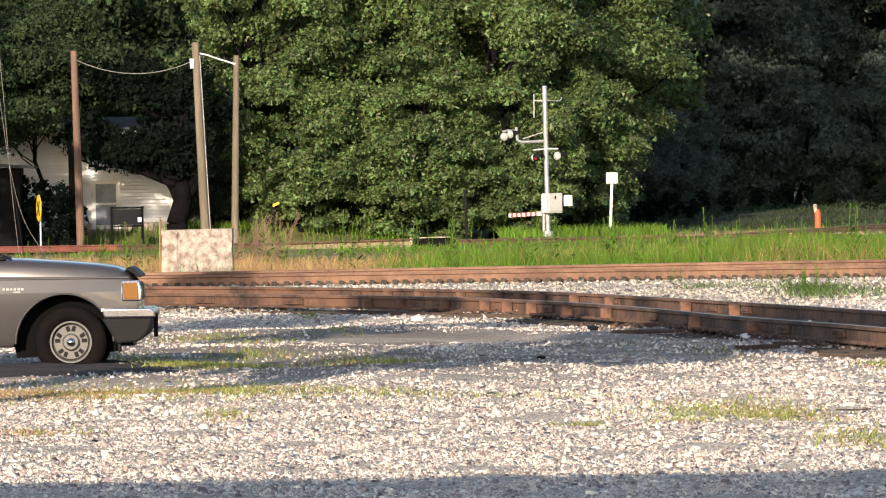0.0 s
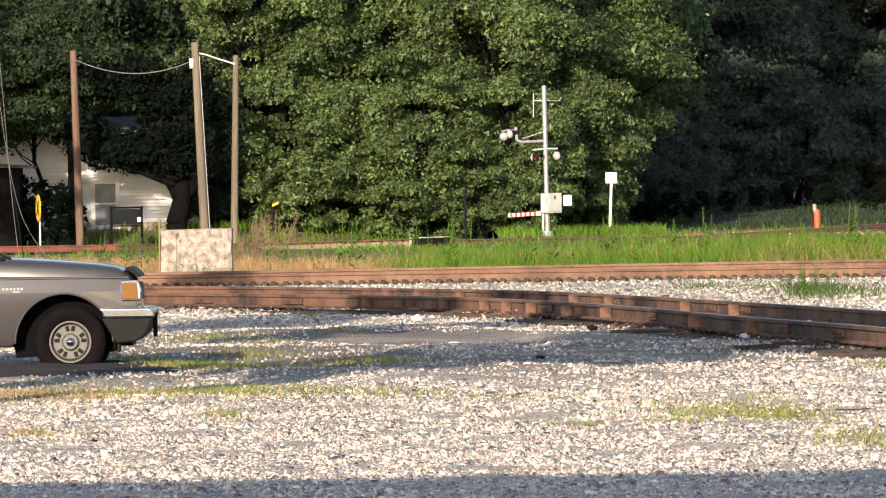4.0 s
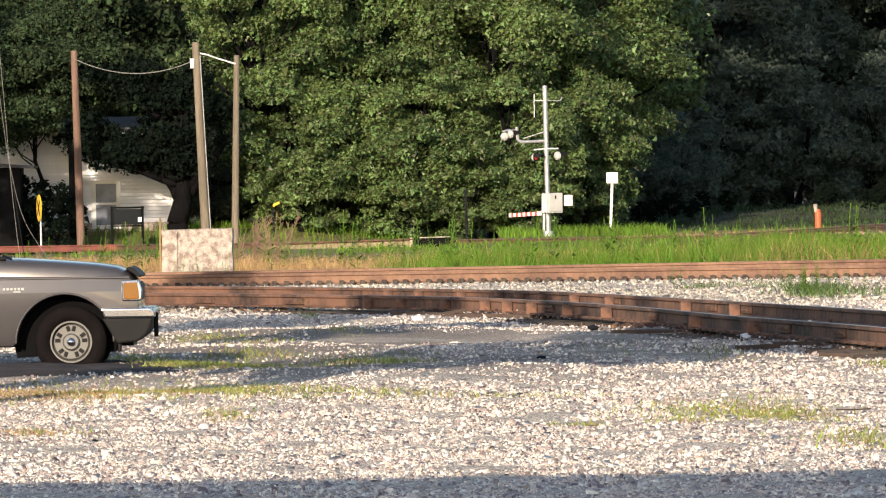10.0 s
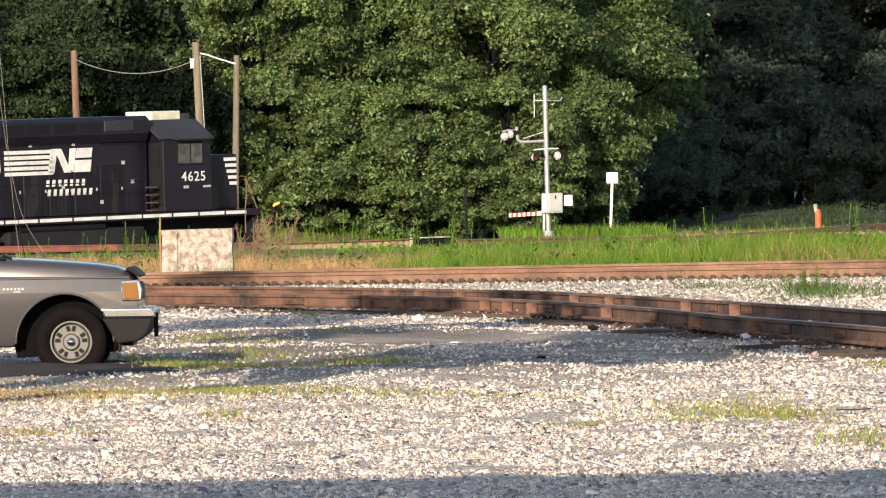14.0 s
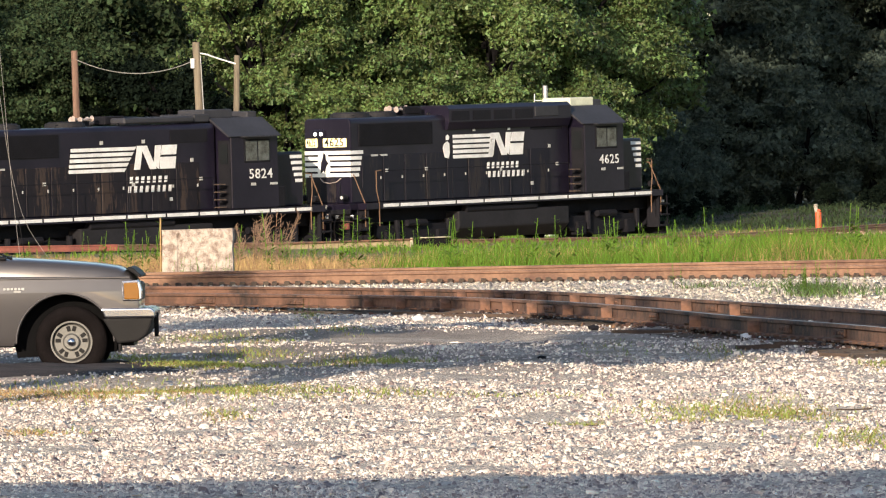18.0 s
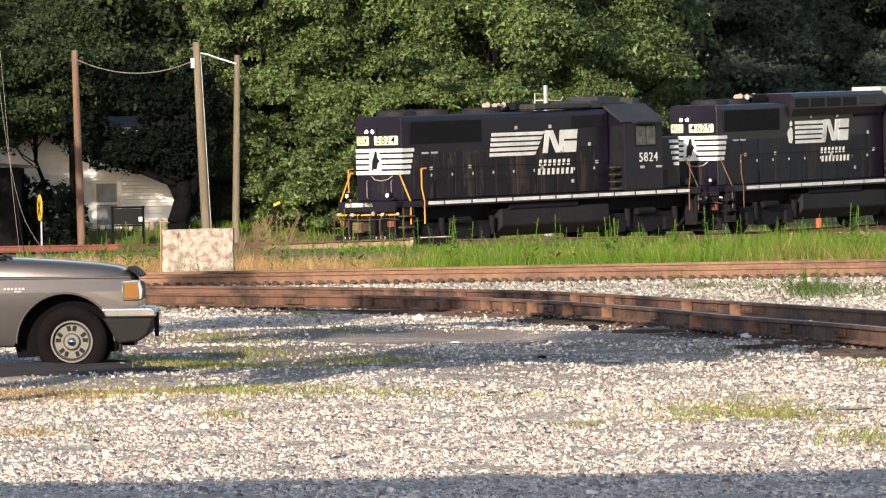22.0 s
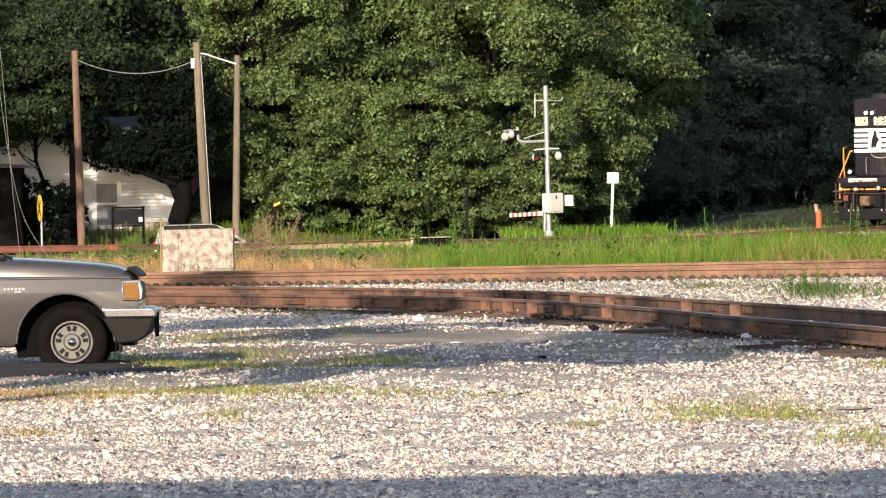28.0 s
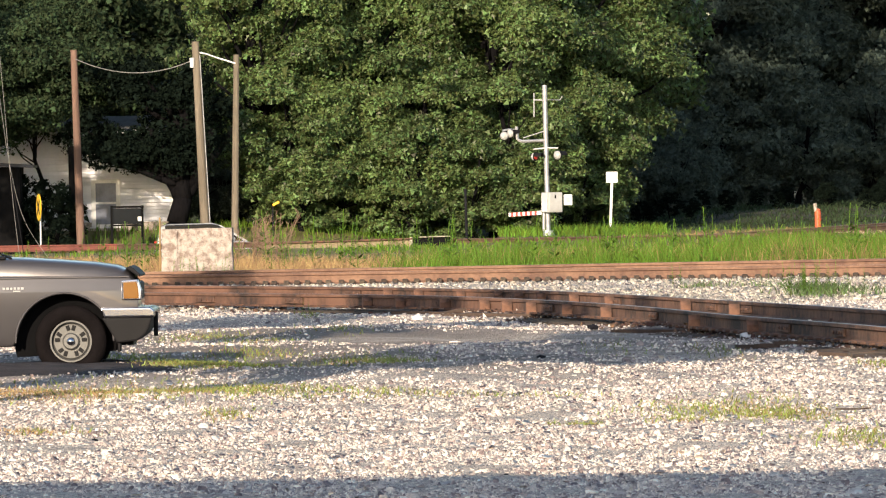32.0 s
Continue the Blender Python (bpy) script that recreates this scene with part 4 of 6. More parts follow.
        for sd in (-1, 1):
            one("step_well", "under", L, (e * 7.93, sd * 1.2, 1.0), (.04, .5, 1.1))
            one("step_well", "under", L, (e * 8.18, sd * .98, 1.0), (.46, .04, 1.1))
        one("end_sill", "reflective" if e < 0 else "black", L, (e * 8.49, .34, 1.6), (.02, 1.1, .13))
        one("buffer_beam", "orange" if not blister else "under", L, (e * 8.495, 0, 1.28), (.02, 2.5, .05))
    for sd in (-1, 1):
        bm = bmesh.new()
        bm_tube(bm, [(-7.5, sd * 1.46, 2.72), (2.9, sd * 1.46, 2.72)], .016, 5)
        for k in range(9):
            bm_tube(bm, [(-7.3 + k * 1.28, sd * 1.46, 1.7), (-7.3 + k * 1.28, sd * 1.46, 2.72)], .011, 5)
        part("hand_rail", bm, "under", L)
    # rear face: lamps, number boards, stripes
    f = rear
    one("headlight_housing", "black", L, (f - .03, .32, 3.95), (.07, .52, .28), .05, 2)
    # on the leading engine this glow stands in for sun on the lenses
    for y in (.44, .20):
        bm = bmesh.new()
        bm_cyl(bm, (f - .075, y, 3.95), (f - .05, y, 3.95), .06, n=14)
        part("headlight", bm, "lamp", L)
    for y, w in ((-.32, .94), (.62, .46)):
        b = one("number_board", "board", L, (f - .03, y, 3.66), (.06, w, .29), .03, 2)
        lettering("board_number", number, .36, Matrix.Translation((f - .066, y, 3.66)) @ REAR, "under", b, 1.0 if w > .5 else .45)
    for i in range(5):
        z = 3.34 - i * .18
        one("end_stripe", "reflective", L, (f - .006, 0, z), (.014, 1.86, .115))
        w = .62 - i * .06
        one("end_stripe", "white", L, (f + w / 2, -hw - .012, z), (w, .014, .115))
    bm = bmesh.new()
    bm_prism(bm, [(-.26, 2.56), (.22, 2.56), (.26, 3.0), (.12, 3.4), (-.2, 3.4)], -.02, 0)
    o = part("emblem", bm, "reflective", L, "plain white emblem plate")
    o.data.transform(Matrix.Translation((f - .014, .15, 0)) @ Matrix.Rotation(-math.pi / 2, 4, "Z"))
    bm = bmesh.new()
    bm_prism(bm, [(-.16, 2.68), (-.04, 2.76), (.02, 2.70), (.09, 2.92), (.17, 3.0), (.07, 3.12), (.06, 3.28), (-.02, 3.34), (-.06, 3.18), (-.13, 3.0)], -.014, 0)
    o = part("emblem_mark", bm, "black", L)
    o.data.transform(Matrix.Translation((f - .036, .12, 0)) @ Matrix.Rotation(-math.pi / 2, 4, "Z"))
    bm = bmesh.new()
    bm_tube(bm, [(f - .04, -.55, 2.52), (f - .08, -.38, 2.40), (f - .09, -.12, 2.36), (f - .08, .14, 2.40), (f - .04, .30, 2.52)], .016, 6)
    part("jumper_cable", bm, "horn", L)
    for y in (-.52, .46):
        bm = bmesh.new()
        bm_tube(bm, [(f - .02, y, 1.80), (f - .09, y, 1.84), (f - .09, y, 2.34), (f - .02, y, 2.38)], .012, 6)
        part("grab_iron", bm, "horn" if not blister else "under", L)
    one("hood_end_door", "blackdoor", L, (f - .008, .0, 2.15), (.03, .62, .82), .01)
    for x in (rear + .6, rear + 4.6, -.4, 3.1):
        bm = bmesh.new()
        bm_tube(bm, [(x - .07, -.6, 4.41), (x - .06, -.6, 4.52), (x + .06, -.6, 4.52), (x + .07, -.6, 4.41)], .016, 6)
        part("lifting_eye", bm, "roofdark", L)
    # side emblem: speed stripes, slanted blocks, and two rows of bars for the railway's name
    y = -hw - .030
    x0, x1 = (-2.98, -.5) if not blister else (-2.75, -.55)
    for i in range(5):
        z = 3.78 - i * .165
        xa, xb = x0 - (0 if blister else .03 * i), x1 + (0 if blister else .12 * (4 - i))
        poly_plate("speed_stripe", "white", L, [(xa, z - .11), (xb - .1, z - .11), (xb, z), (xa, z)], y)
    if blister:
        for pts in (((-3.12, 3.62), (-2.98, 3.62), (-2.94, 3.72), (-3.02, 3.80), (-3.12, 3.74)), ((-3.30, 3.36), (-3.20, 3.06), (-3.00, 3.02), (-2.93, 3.20), (-2.95, 3.50), (-3.06, 3.58), (-3.22, 3.50))):
            poly_plate("emblem_plate", "white", L, pts, y)
    q = x1 + (.35 if not blister else -.3)
    zt, zb = 3.80, 3.06
    for k, pts in enumerate((((0, zb), (.27, zb), (.43, zt), (.16, zt)), ((.30, zt), (.60, zt), (1.02, zb), (.72, zb)), ((.90, zb + .12), (1.12, zb), (1.26, zt), (.98, zt)),
                             ((1.22, zb + .44), (1.30, zt), (1.98, zt), (1.92, zb + .44)), ((1.16, zb), (1.20, zb + .37), (1.92, zb + .37), (1.86, zb)))):
        poly_plate("emblem_block", "white", L, [(q + a, z) for a, z in pts], y - .002 * k)
    for row, (z, xa, cnt) in enumerate(((2.74, q - (.22 if not blister else .1), 7), (2.45, q - (.3 if not blister else .05), 8))):
        for k in range(cnt):
            xk = xa + k * .262
            poly_plate("name_bar", "white", L, [(xk, z - .1), (xk + .125, z - .1), (xk + .155, z + .1), (xk + .03, z + .1)], y)
    lettering("cab_number", number, .43, Matrix.Translation((5.10, -1.512, 2.78)) @ SIDE, "white", L, 1.18)
    one("cab_label", "grey", L, (4.75, -1.51, 2.47), (.22, .012, .09))
    one("cab_label", "grey", L, (5.7, -1.51, 2.47), (.34, .012, .07))
    return L, wheels


loco_a, wheels_a = locomotive("4625", "black diesel locomotive with white stripes, leading the pair on the curve", True, -8.12)
loco_b, wheels_b = locomotive("5824", "black diesel locomotive with orange grab rails, trailing on the curve", False, -7.8)


# ---- pickup ----
def wheel(parent, x, y, z, r=.35, out=-1):
    bm = bmesh.new()
    w = .22
    prof = [(r * .60, -w / 2), (r * .86, -w / 2), (r * .97, -w * .38), (r, -w * .25), (r, w * .25), (r * .97, w * .38), (r * .86, w / 2), (r * .60, w / 2)]
    n = 40
    rings = []
    for i in range(n):
        a = 2 * math.pi * i / n
        rings.append([bm.verts.new((q * math.cos(a), yy, q * math.sin(a))) for q, yy in prof])
    for i in range(n):
        A, B = rings[i], rings[(i + 1) % n]
        for k in range(len(prof)):
            bm.faces.new((A[k], A[(k + 1) % len(prof)], B[(k + 1) % len(prof)], B[k]))
    bmesh.ops.recalc_face_normals(bm, faces=bm.faces)
    hub = new("wheel")
    hub.parent = parent
    hub.location = (x, y, z)
    part("tyre", bm, "tyre", hub, smooth=True)
    bm = bmesh.new()
    o = out * w * .36
    # rim ring
    ring = [(r * .585, 0), (r * .585, out * .03), (r * .54, out * .03), (r * .50, -out * .05), (r * .585, -out * .12)]
    vs = []
    for i in range(n):
        a = 2 * math.pi * i / n
        vs.append([bm.verts.new((q * math.cos(a), o + yy, q * math.sin(a))) for q, yy in ring])
    for i in range(n):
        A, B = vs[i], vs[(i + 1) % n]
        for k in range(len(ring)):
            bm.faces.new((A[k], A[(k + 1) % len(ring)], B[(k + 1) % len(ring)], B[k]))
    bm_cyl(bm, (0, o - out * .04, 0), (0, o - out * .012, 0), r * .53, r * .47, 36)
    bm_cyl(bm, (0, o - .01, 0), (0, o + out * .03, 0), r * .24, r * .2, 20)
    bmesh.ops.recalc_face_normals(bm, faces=bm.faces)
    rim = part("rim", bm, "alloy", hub, "alloy rim with paired slots")
    for i in range(5):
        for d in (-.21, .21):
            a = math.pi / 2 + 2 * math.pi * i / 5 + d
            rot = Matrix.Rotation(-(a + d * .5), 3, "Y")
            bm = bmesh.new()
            bm_box(bm, Vector((math.cos(a) * r * .375, o - out * .010, math.sin(a) * r * .375)), (r * .15, .010, r * .105), rot)
            bevel(bm, .006, 2)
            part("slot", bm, "plastic", rim)
    bm = bmesh.new()
    bm_cyl(bm, (0, o - out * .10, 0), (0, o - out * .08, 0), r * .60, n=28)
    part("brake_disc", bm, "plastic", hub)
    bm = bmesh.new()
    bm_cyl(bm, (0, o + out * .02, 0), (0, o + out * .07, 0), r * .13, r * .09, 16)
    part("hub_cap", bm, "chrome", hub, smooth=True)
    return hub


def arch(cx, cz, r, a0, a1, n=12):
    return [(cx + r * math.cos(a0 + (a1 - a0) * i / n), cz + r * math.sin(a0 + (a1 - a0) * i / n)) for i in range(n + 1)]


def pickup():
    """A compact pickup; x forward with the front axle at 0, z from the ground, the near side at y = -0.83."""
    T = thing("pickup_truck", "pewter grey pickup truck with chrome bumper parked on gravel", "pickup truck")
    hw = .83
    prof = [(.54, .42), (.64, .45), (.67, .70), (.655, .90), (.58, .965), (.2, .98), (-.75, .995), (-2.0, 1.01), (-4.2, 1.03), (-4.25, .55), (-3.32, .42)]
    prof += arch(-2.85, .36, .43, math.pi, 0.0)[1:-1]
    prof += [(-2.38, .34), (-.56, .31)] + arch(-.06, .34, .472, math.pi + .04, .03, 18)[1:]
    bm = bmesh.new()
    bm_prism(bm, prof, -hw, hw)
    bevel(bm, .022, 2, 25)
    for i in range(9):
        bmesh.ops.bisect_plane(bm, geom=list(bm.verts) + list(bm.edges) + list(bm.faces), plane_co=(0, 0, .48 + i * .06), plane_no=(0, 0, 1))
    for v in bm.verts:
        v.co.y *= 1 - .05 * (max(0, v.co.z - .66) / .35) ** 2 - .04 * (max(0, .66 - v.co.z) / .35) ** 2
    for e in bm.edges:
        e.smooth = e.calc_face_angle(0) < radians(28)
    part("body", bm, "truckpaint", T, smooth=True)
    bm = bmesh.new()
    bm_box(bm, (-1.5, 0, .55), (4.2, 1.0, .5))
    part("chassis", bm, "plastic", T)
    for cx, a0, a1 in ((-.06, math.pi + .02, 0.0), (-2.85, math.pi, 0)):
        bm = bmesh.new()
        o = arch(cx, .345, .488, a0, a1, 20)
        i2 = arch(cx, .345, .468, a0, a1, 20)
        bm_prism(bm, o + i2[::-1], -hw - .006, -hw + .05)
        bevel(bm, .008, 1, 50)
        part("fender_lip", bm, "truckpaint", T)
        bm = bmesh.new()
        bm_prism(bm, arch(cx, .345, .50, math.pi + .3, -.2, 18), -hw + .25, hw - .25)
        part("wheel_well", bm, "liner", T)
    # hood: crowned, falling to the front
    bm = bmesh.new()
    sec = []
    for x, z, w in ((-.80, 1.185, .74), (-.45, 1.17, .77), (-.1, 1.145, .78), (.25, 1.115, .78), (.45, 1.085, .77), (.56, 1.04, .75), (.62, .965, .74)):
        sec.append([bm.verts.new((x, y * w, z - drop)) for y, drop in ((-1.0, .19 if z > 1.0 else .03), (-.985, .085), (-.93, .035), (-.7, .010), (0, 0), (.7, .010), (.93, .035), (.985, .085), (1.0, .19 if z > 1.0 else .03))])
    for A, B in zip(sec, sec[1:]):
        for k in range(8):
            bm.faces.new((A[k], A[k + 1], B[k + 1], B[k]))
    bmesh.ops.recalc_face_normals(bm, faces=bm.faces)
    hood = part("hood", bm, "truckpaint", T, smooth=True)
    bm = bmesh.new()
    bm_prism(bm, [(.535, 1.055), (.575, 1.075), (.625, 1.05), (.69, .985), (.675, .965), (.62, 1.0)], -.72, .72)
    bevel(bm, .012, 2)
    part("bug_deflector", bm, "plastic", hood, "smoked bug deflector on the hood's front edge")
    # cab
    bm = bmesh.new()
    bm_prism(bm, [(-.70, .99), (-.78, 1.15), (-1.40, 1.61), (-1.58, 1.66), (-2.35, 1.65), (-2.5, 1.57), (-2.55, .99)], -.76, .76)
    bevel(bm, .04, 2, 20)
    cab = part("cab", bm, "truckpaint", T)
    bm = bmesh.new()
    bm_prism(bm, [(-.80, 1.19), (-.76, 1.175), (-1.38, 1.62), (-1.41, 1.61)], -.66, .66)
    part("windscreen", bm, "glass", cab)
    bm = bmesh.new()
    bm_prism(bm, [(-1.0, 1.19), (-1.42, 1.54), (-1.95, 1.55), (-1.95, 1.19)], -.775, .775)
    part("door_window", bm, "glass", cab)
    one("door_seam", "plastic", T, (-.715, -hw - .001, .68), (.008, .006, .6))
    bm = bmesh.new()
    bm_tube(bm, [(-.58, -.6, 1.165), (-.66, -.3, 1.195), (-.70, .2, 1.2)], .012, 5)
    part("wiper", bm, "plastic", T)
    bm = bmesh.new()
    bm_cyl(bm, (-.50, .55, 1.14), (-.62, .62, 1.95), .004, n=5)
    part("aerial", bm, "plastic", T)
    one("cowl", "plastic", T, (-.70, 0, 1.17), (.14, 1.4, .03), .01)
    bm = bmesh.new()
    bm_box(bm, (-3.4, 0, 1.07), (1.7, 1.6, .12))
    bevel(bm, .02, 1)
    part("bed_rail", bm, "truckpaint", T)
    # lamps, bumper
    one("side_moulding", "truckpaint", T, (-.2, -hw + .026, .972), (1.56, .016, .018), .005)
    bm = bmesh.new()
    bm_prism(bm, [(.505, .74), (.69, .74), (.70, .84), (.665, .945), (.50, .935)], -hw - .012, -hw + .22)
    bevel(bm, .014, 2)
    lamp = part("headlight_bezel", bm, "chrome", T)
    bm = bmesh.new()
    bm_prism(bm, [(.522, .757), (.668, .757), (.668, .84), (.648, .922), (.517, .915)], -hw - .022, -hw + .1)
    bevel(bm, .01, 2)
    part("turn_signal", bm, "amber", lamp, "amber turn-signal lens")
    bm = bmesh.new()
    bm_prism(bm, [(.672, .762), (.685, .765), (.69, .84), (.667, .92), (.660, .912)], -hw - .016, -hw + .3)
    part("headlight", bm, "lens", lamp)
    one("grille", "plastic", T, (.65, 0, .83), (.06, 1.1, .18), .02)
    bm = bmesh.new()
    bm_prism(bm, [(.29, .672), (.785, .672), (.82, .64), (.82, .575), (.33, .575)], -hw - .03, hw + .03)
    bevel(bm, .02, 3)
    bumper = part("bumper", bm, "chrome", T, "chrome front bumper")
    bm = bmesh.new()
    bm_prism(bm, [(.305, .573), (.80, .573), (.768, .47), (.725, .40), (.645, .345), (.45, .325), (.40, .41)], -hw - .01, hw + .01)
    bevel(bm, .02, 2)
    part("valance", bm, "plastic", bumper, "dark grey lower valance")
    one("bumper_guard", "plastic", bumper, (.815, -.3, .50), (.045, .04, .24), .01)
    one("mud_flap", "plastic", T, (.47, -.66, .38), (.03, .3, .28), .008)
    for i, w in enumerate((.03, .035, .03, .03, .03, .035)):
        one("badge_bar", "grey", T, (-.645 + i * .036, -hw + .008, .872), (w - .008, .008, .022))
    one("badge_bar", "grey", T, (-.52, -hw + .006, .845), (.07, .008, .012))
    for x in (0, -2.85):
        wheel(T, x, -.72, .35, .35, -1)
        wheel(T, x, .72, .35, .35, 1)
    return T


truck = pickup()
truck.matrix_basis = pose(-3.637, 88.9, -0.115, 0, 0, 0)
bm = bmesh.new()
bmesh.ops.create_grid(bm, x_segments=70, y_segments=60, size=1)
for v in bm.verts:
    x, y = v.co.x * 4.9 - 7.3, v.co.y * 4.9 + 86.4
    out = abs(v.co.x) ** 3 + abs(v.co.y) ** 3
    v.co = (x, y, land1(x, y) + 0.022 + 0.03 * noise.noise(Vector((x * 2, y, 0))) - 0.12 * max(0, out - .75))
tagged(part("asphalt_patch", bm, "asphalt"), "crumbling dark asphalt edge under the pickup", "pavement", kind="structure")


# ---- concrete block, poles, wires ----
def block():
    B = thing("concrete_slab", "weathered upright concrete slab, white paint flaking, in dry grass", "concrete slab", m=pose(-4.12, 151.5, land1(-4.12, 151.5) - .08, 0, 1.2, -4))
    bm = bmesh.new()
    bm_prism(bm, [(-.585, 0), (.60, 0), (.585, 1.04), (-.605, 1.00)], -.12, .12)
    bmesh.ops.subdivide_edges(bm, edges=bm.edges, cuts=5, use_grid_fill=True)
    for v in bm.verts:
        v.co += Vector((noise.noise(v.co * 5), noise.noise(v.co * 5 + Vector((9, 0, 0))), noise.noise(v.co * 5 + Vector((0, 9, 0))))) * .014
    part("slab", bm, "concrete", B)
    bm = bmesh.new()
    bm_box(bm, (-.36, -.128, .5), (.05, .03, .96))
    part("rib", bm, "concrete", B)
    bm = bmesh.new()
    bm_cyl(bm, (-.62, -.05, 0), (-.635, -.05, 1.2), .014, n=6)
    part("stake", bm, "straw", B, "thin pale wooden stake")


block()


def pole(x, y, top, lean, material, label, r=.15):
    P = thing("utility_pole", label, "pole", "timber poles", pose(x, y, land1(x, y)))
    bm = bmesh.new()
    h = top - land1(x, y)
    bm_cyl(bm, (0, 0, -.2), (lean, 0, h), r * 1.12, r * .86, 14)
    part("shaft", bm, material, P)
    return P


pole(-12.82, 321, 6.70, -.17, "redpole", "reddish weathered timber pole with a slack wire", .135)
# dark tree trunk, stood in for by a short post
pole(-13.19, 323, 3.3, -.02, "dark", "dark tree trunk beside the reddish pole, built as a short post", .13)
pole_b = pole(-8.40, 322, 6.95, -.30, "pole", "leaning grey-brown timber pole with a metal conduit", .15)
pole(-7.42, 322, 6.46, .18, "pole", "thin grey-brown timber pole with a guy arm", .12)
bm = bmesh.new()
bm_tube(bm, [(.19, -.1, 0), (-.14, -.14, 7.3)], .018, 6)
part("conduit", bm, "steel", pole_b)
bm = bmesh.new()
bm_cyl(bm, (-.42, -.12, 6.85), (-.42, -.12, 7.2), .07, .09, n=10)
part("insulator", bm, "white", pole_b)
bm = bmesh.new()
bm_tube(bm, [(-.14, -.12, 7.38), (.1, -.12, 7.33), (.45, -.1, 7.2), (1.12, -.1, 6.98)], .028, 6)
part("arm", bm, "white", pole_b, "white-painted metal arm")


def wire(label, pts, r=.012):
    bm = bmesh.new()
    bm_tube(bm, smooth_line(pts, 6), r, 5)
    return tagged(part("wire", bm, "wire"), label, "wire")


def wire_to(a, b, sag, label, r=.012):
    a, b = Vector(a), Vector(b)
    return wire(label, [a.lerp(b, t / 8) - Vector((0, 0, sag * 4 * (t / 8) * (1 - t / 8))) for t in range(9)], r)


wire_to((-12.94, 320.9, 6.38), (-8.75, 321.9, 6.30), .48, "slack grey wire between two timber poles", .016)
wire("thin guy wire hanging over the dry grass", [(-9.6, 195.0, 6.0), (-9.43, 195, 3.9), (-9.28, 195, 1.8), (-9.12, 195, .2)], .0045)
wire("thin guy wire curving down to the grass", [(-9.62, 194, 5.2), (-9.44, 194, 3.6), (-9.25, 194, 2.2), (-8.95, 194, 1.05), (-8.35, 194, .1)], .0045)


# ---- crossing signal ----
def signal():
    S = thing("crossing_signal", "galvanised crossing gate mast with lamps, relay box and lowered arm", "crossing signal", m=pose(3.66, 315, land1(3.66, 315)))
    bm = bmesh.new()
    bm_cyl(bm, (.02, 0, 0), (-.03, 0, 5.25), .085, n=14)
    mast = part("mast", bm, "steel", S)
    bm = bmesh.new()
    bm_cyl(bm, (.02, 0, 0), (.02, 0, .18), .22, .2, n=12)
    part("base", bm, "steel", mast)
    bm = bmesh.new()
    bm_tube(bm, [(-.03, -.02, 4.72), (-.40, -.02, 4.74)], .022, 6)
    bm_tube(bm, [(-.40, -.02, 4.98), (-.41, -.02, 4.15)], .02, 6)
    bm_tube(bm, [(-.03, 0, 4.74), (.5, .1, 4.72), (.58, .1, 4.85)], .012, 6)
    part("upper_bracket", bm, "steel", S)
    bm = bmesh.new()
    bm_tube(bm, [(0, 0, 3.32), (-.85, -.1, 3.30), (-1.0, -.1, 3.36), (-1.03, -.1, 3.82)], .055, 8)
    bm_tube(bm, [(-.02, 0, 3.66), (-.80, -.08, 3.42)], .02, 6)
    arm = part("lamp_arm", bm, "steel", S)
    bm = bmesh.new()
    bm_tube(bm, [(-1.03, -.1, 3.7), (-1.3, -.15, 3.72), (-1.52, -.2, 3.68)], .04, 6)
    part("lamp_arm", bm, "steel", arm)

    def lamp(x, z, turn, size=1.0):
        h = new("flashing_lamp")
        h.parent = S
        h.matrix_basis = pose(x, -.2, z, 0, 0, turn)
        bm = bmesh.new()
        bm_cyl(bm, (0, -.02, 0), (0, .0, 0), .19 * size, n=22)
        part("backboard", bm, "plastic", h)
        bm = bmesh.new()
        bm_cyl(bm, (0, .0, 0), (0, .07, 0), .17 * size, .16 * size, 20)
        bm_cyl(bm, (0, .07, 0), (0, .13, 0), .16 * size, .08 * size, 20)
        part("housing", bm, "grey", h)
        bm = bmesh.new()
        bm_cyl(bm, (0, -.05, 0), (0, -.02, 0), .12 * size, n=16)
        part("lens", bm, "red", h)
        bm = bmesh.new()
        bm_prism(bm, arch(0, 0, .16 * size, math.pi, 0, 12) + arch(0, 0, .145 * size, 0, math.pi, 12), -.3, -.02)
        part("visor", bm, "plastic", h)
    lamp(-1.45, 3.50, 160, .85)
    lamp(-1.22, 3.58, 120, .85)
    lamp(-.40, 2.76, 60, .8)
    lamp(.40, 2.80, 128, .9)
    bm = bmesh.new()
    bm_tube(bm, [(-.45, -.05, 3.02), (0, -.05, 3.06), (.42, -.05, 3.05)], .03, 6)
    part("cross_arm", bm, "steel", S)
    bx = new("mechanism")
    bx.parent = S
    bx.matrix_basis = pose(.17, -.12, 1.16, 0, 0, 24)
    one("case", "grey", bx, (0, 0, 0), (.58, .5, .70), .03, 2)
    one("door", "grey", bx, (.02, -.262, 0), (.50, .03, .60), .01)
    # white strip paints the sun on the case's left side
    one("sunlit_strip", "white", bx, (-.305, 0, 0), (.03, .4, .66), .01)
    one("latch", "plastic", bx, (.0, -.285, .2), (.04, .03, .12))
    one("counterweight", "white", S, (.73, -.05, 1.24), (.30, .10, .38), .02, 1, None, "white counterweight plate")
    one("weight_mark", "grey", S, (.73, -.105, 1.24), (.14, .012, .18))
    bm = bmesh.new()
    bm_tube(bm, [(-.14, -.02, .1), (-.12, -.02, .9)], .045, 6)
    part("support", bm, "steel", S)
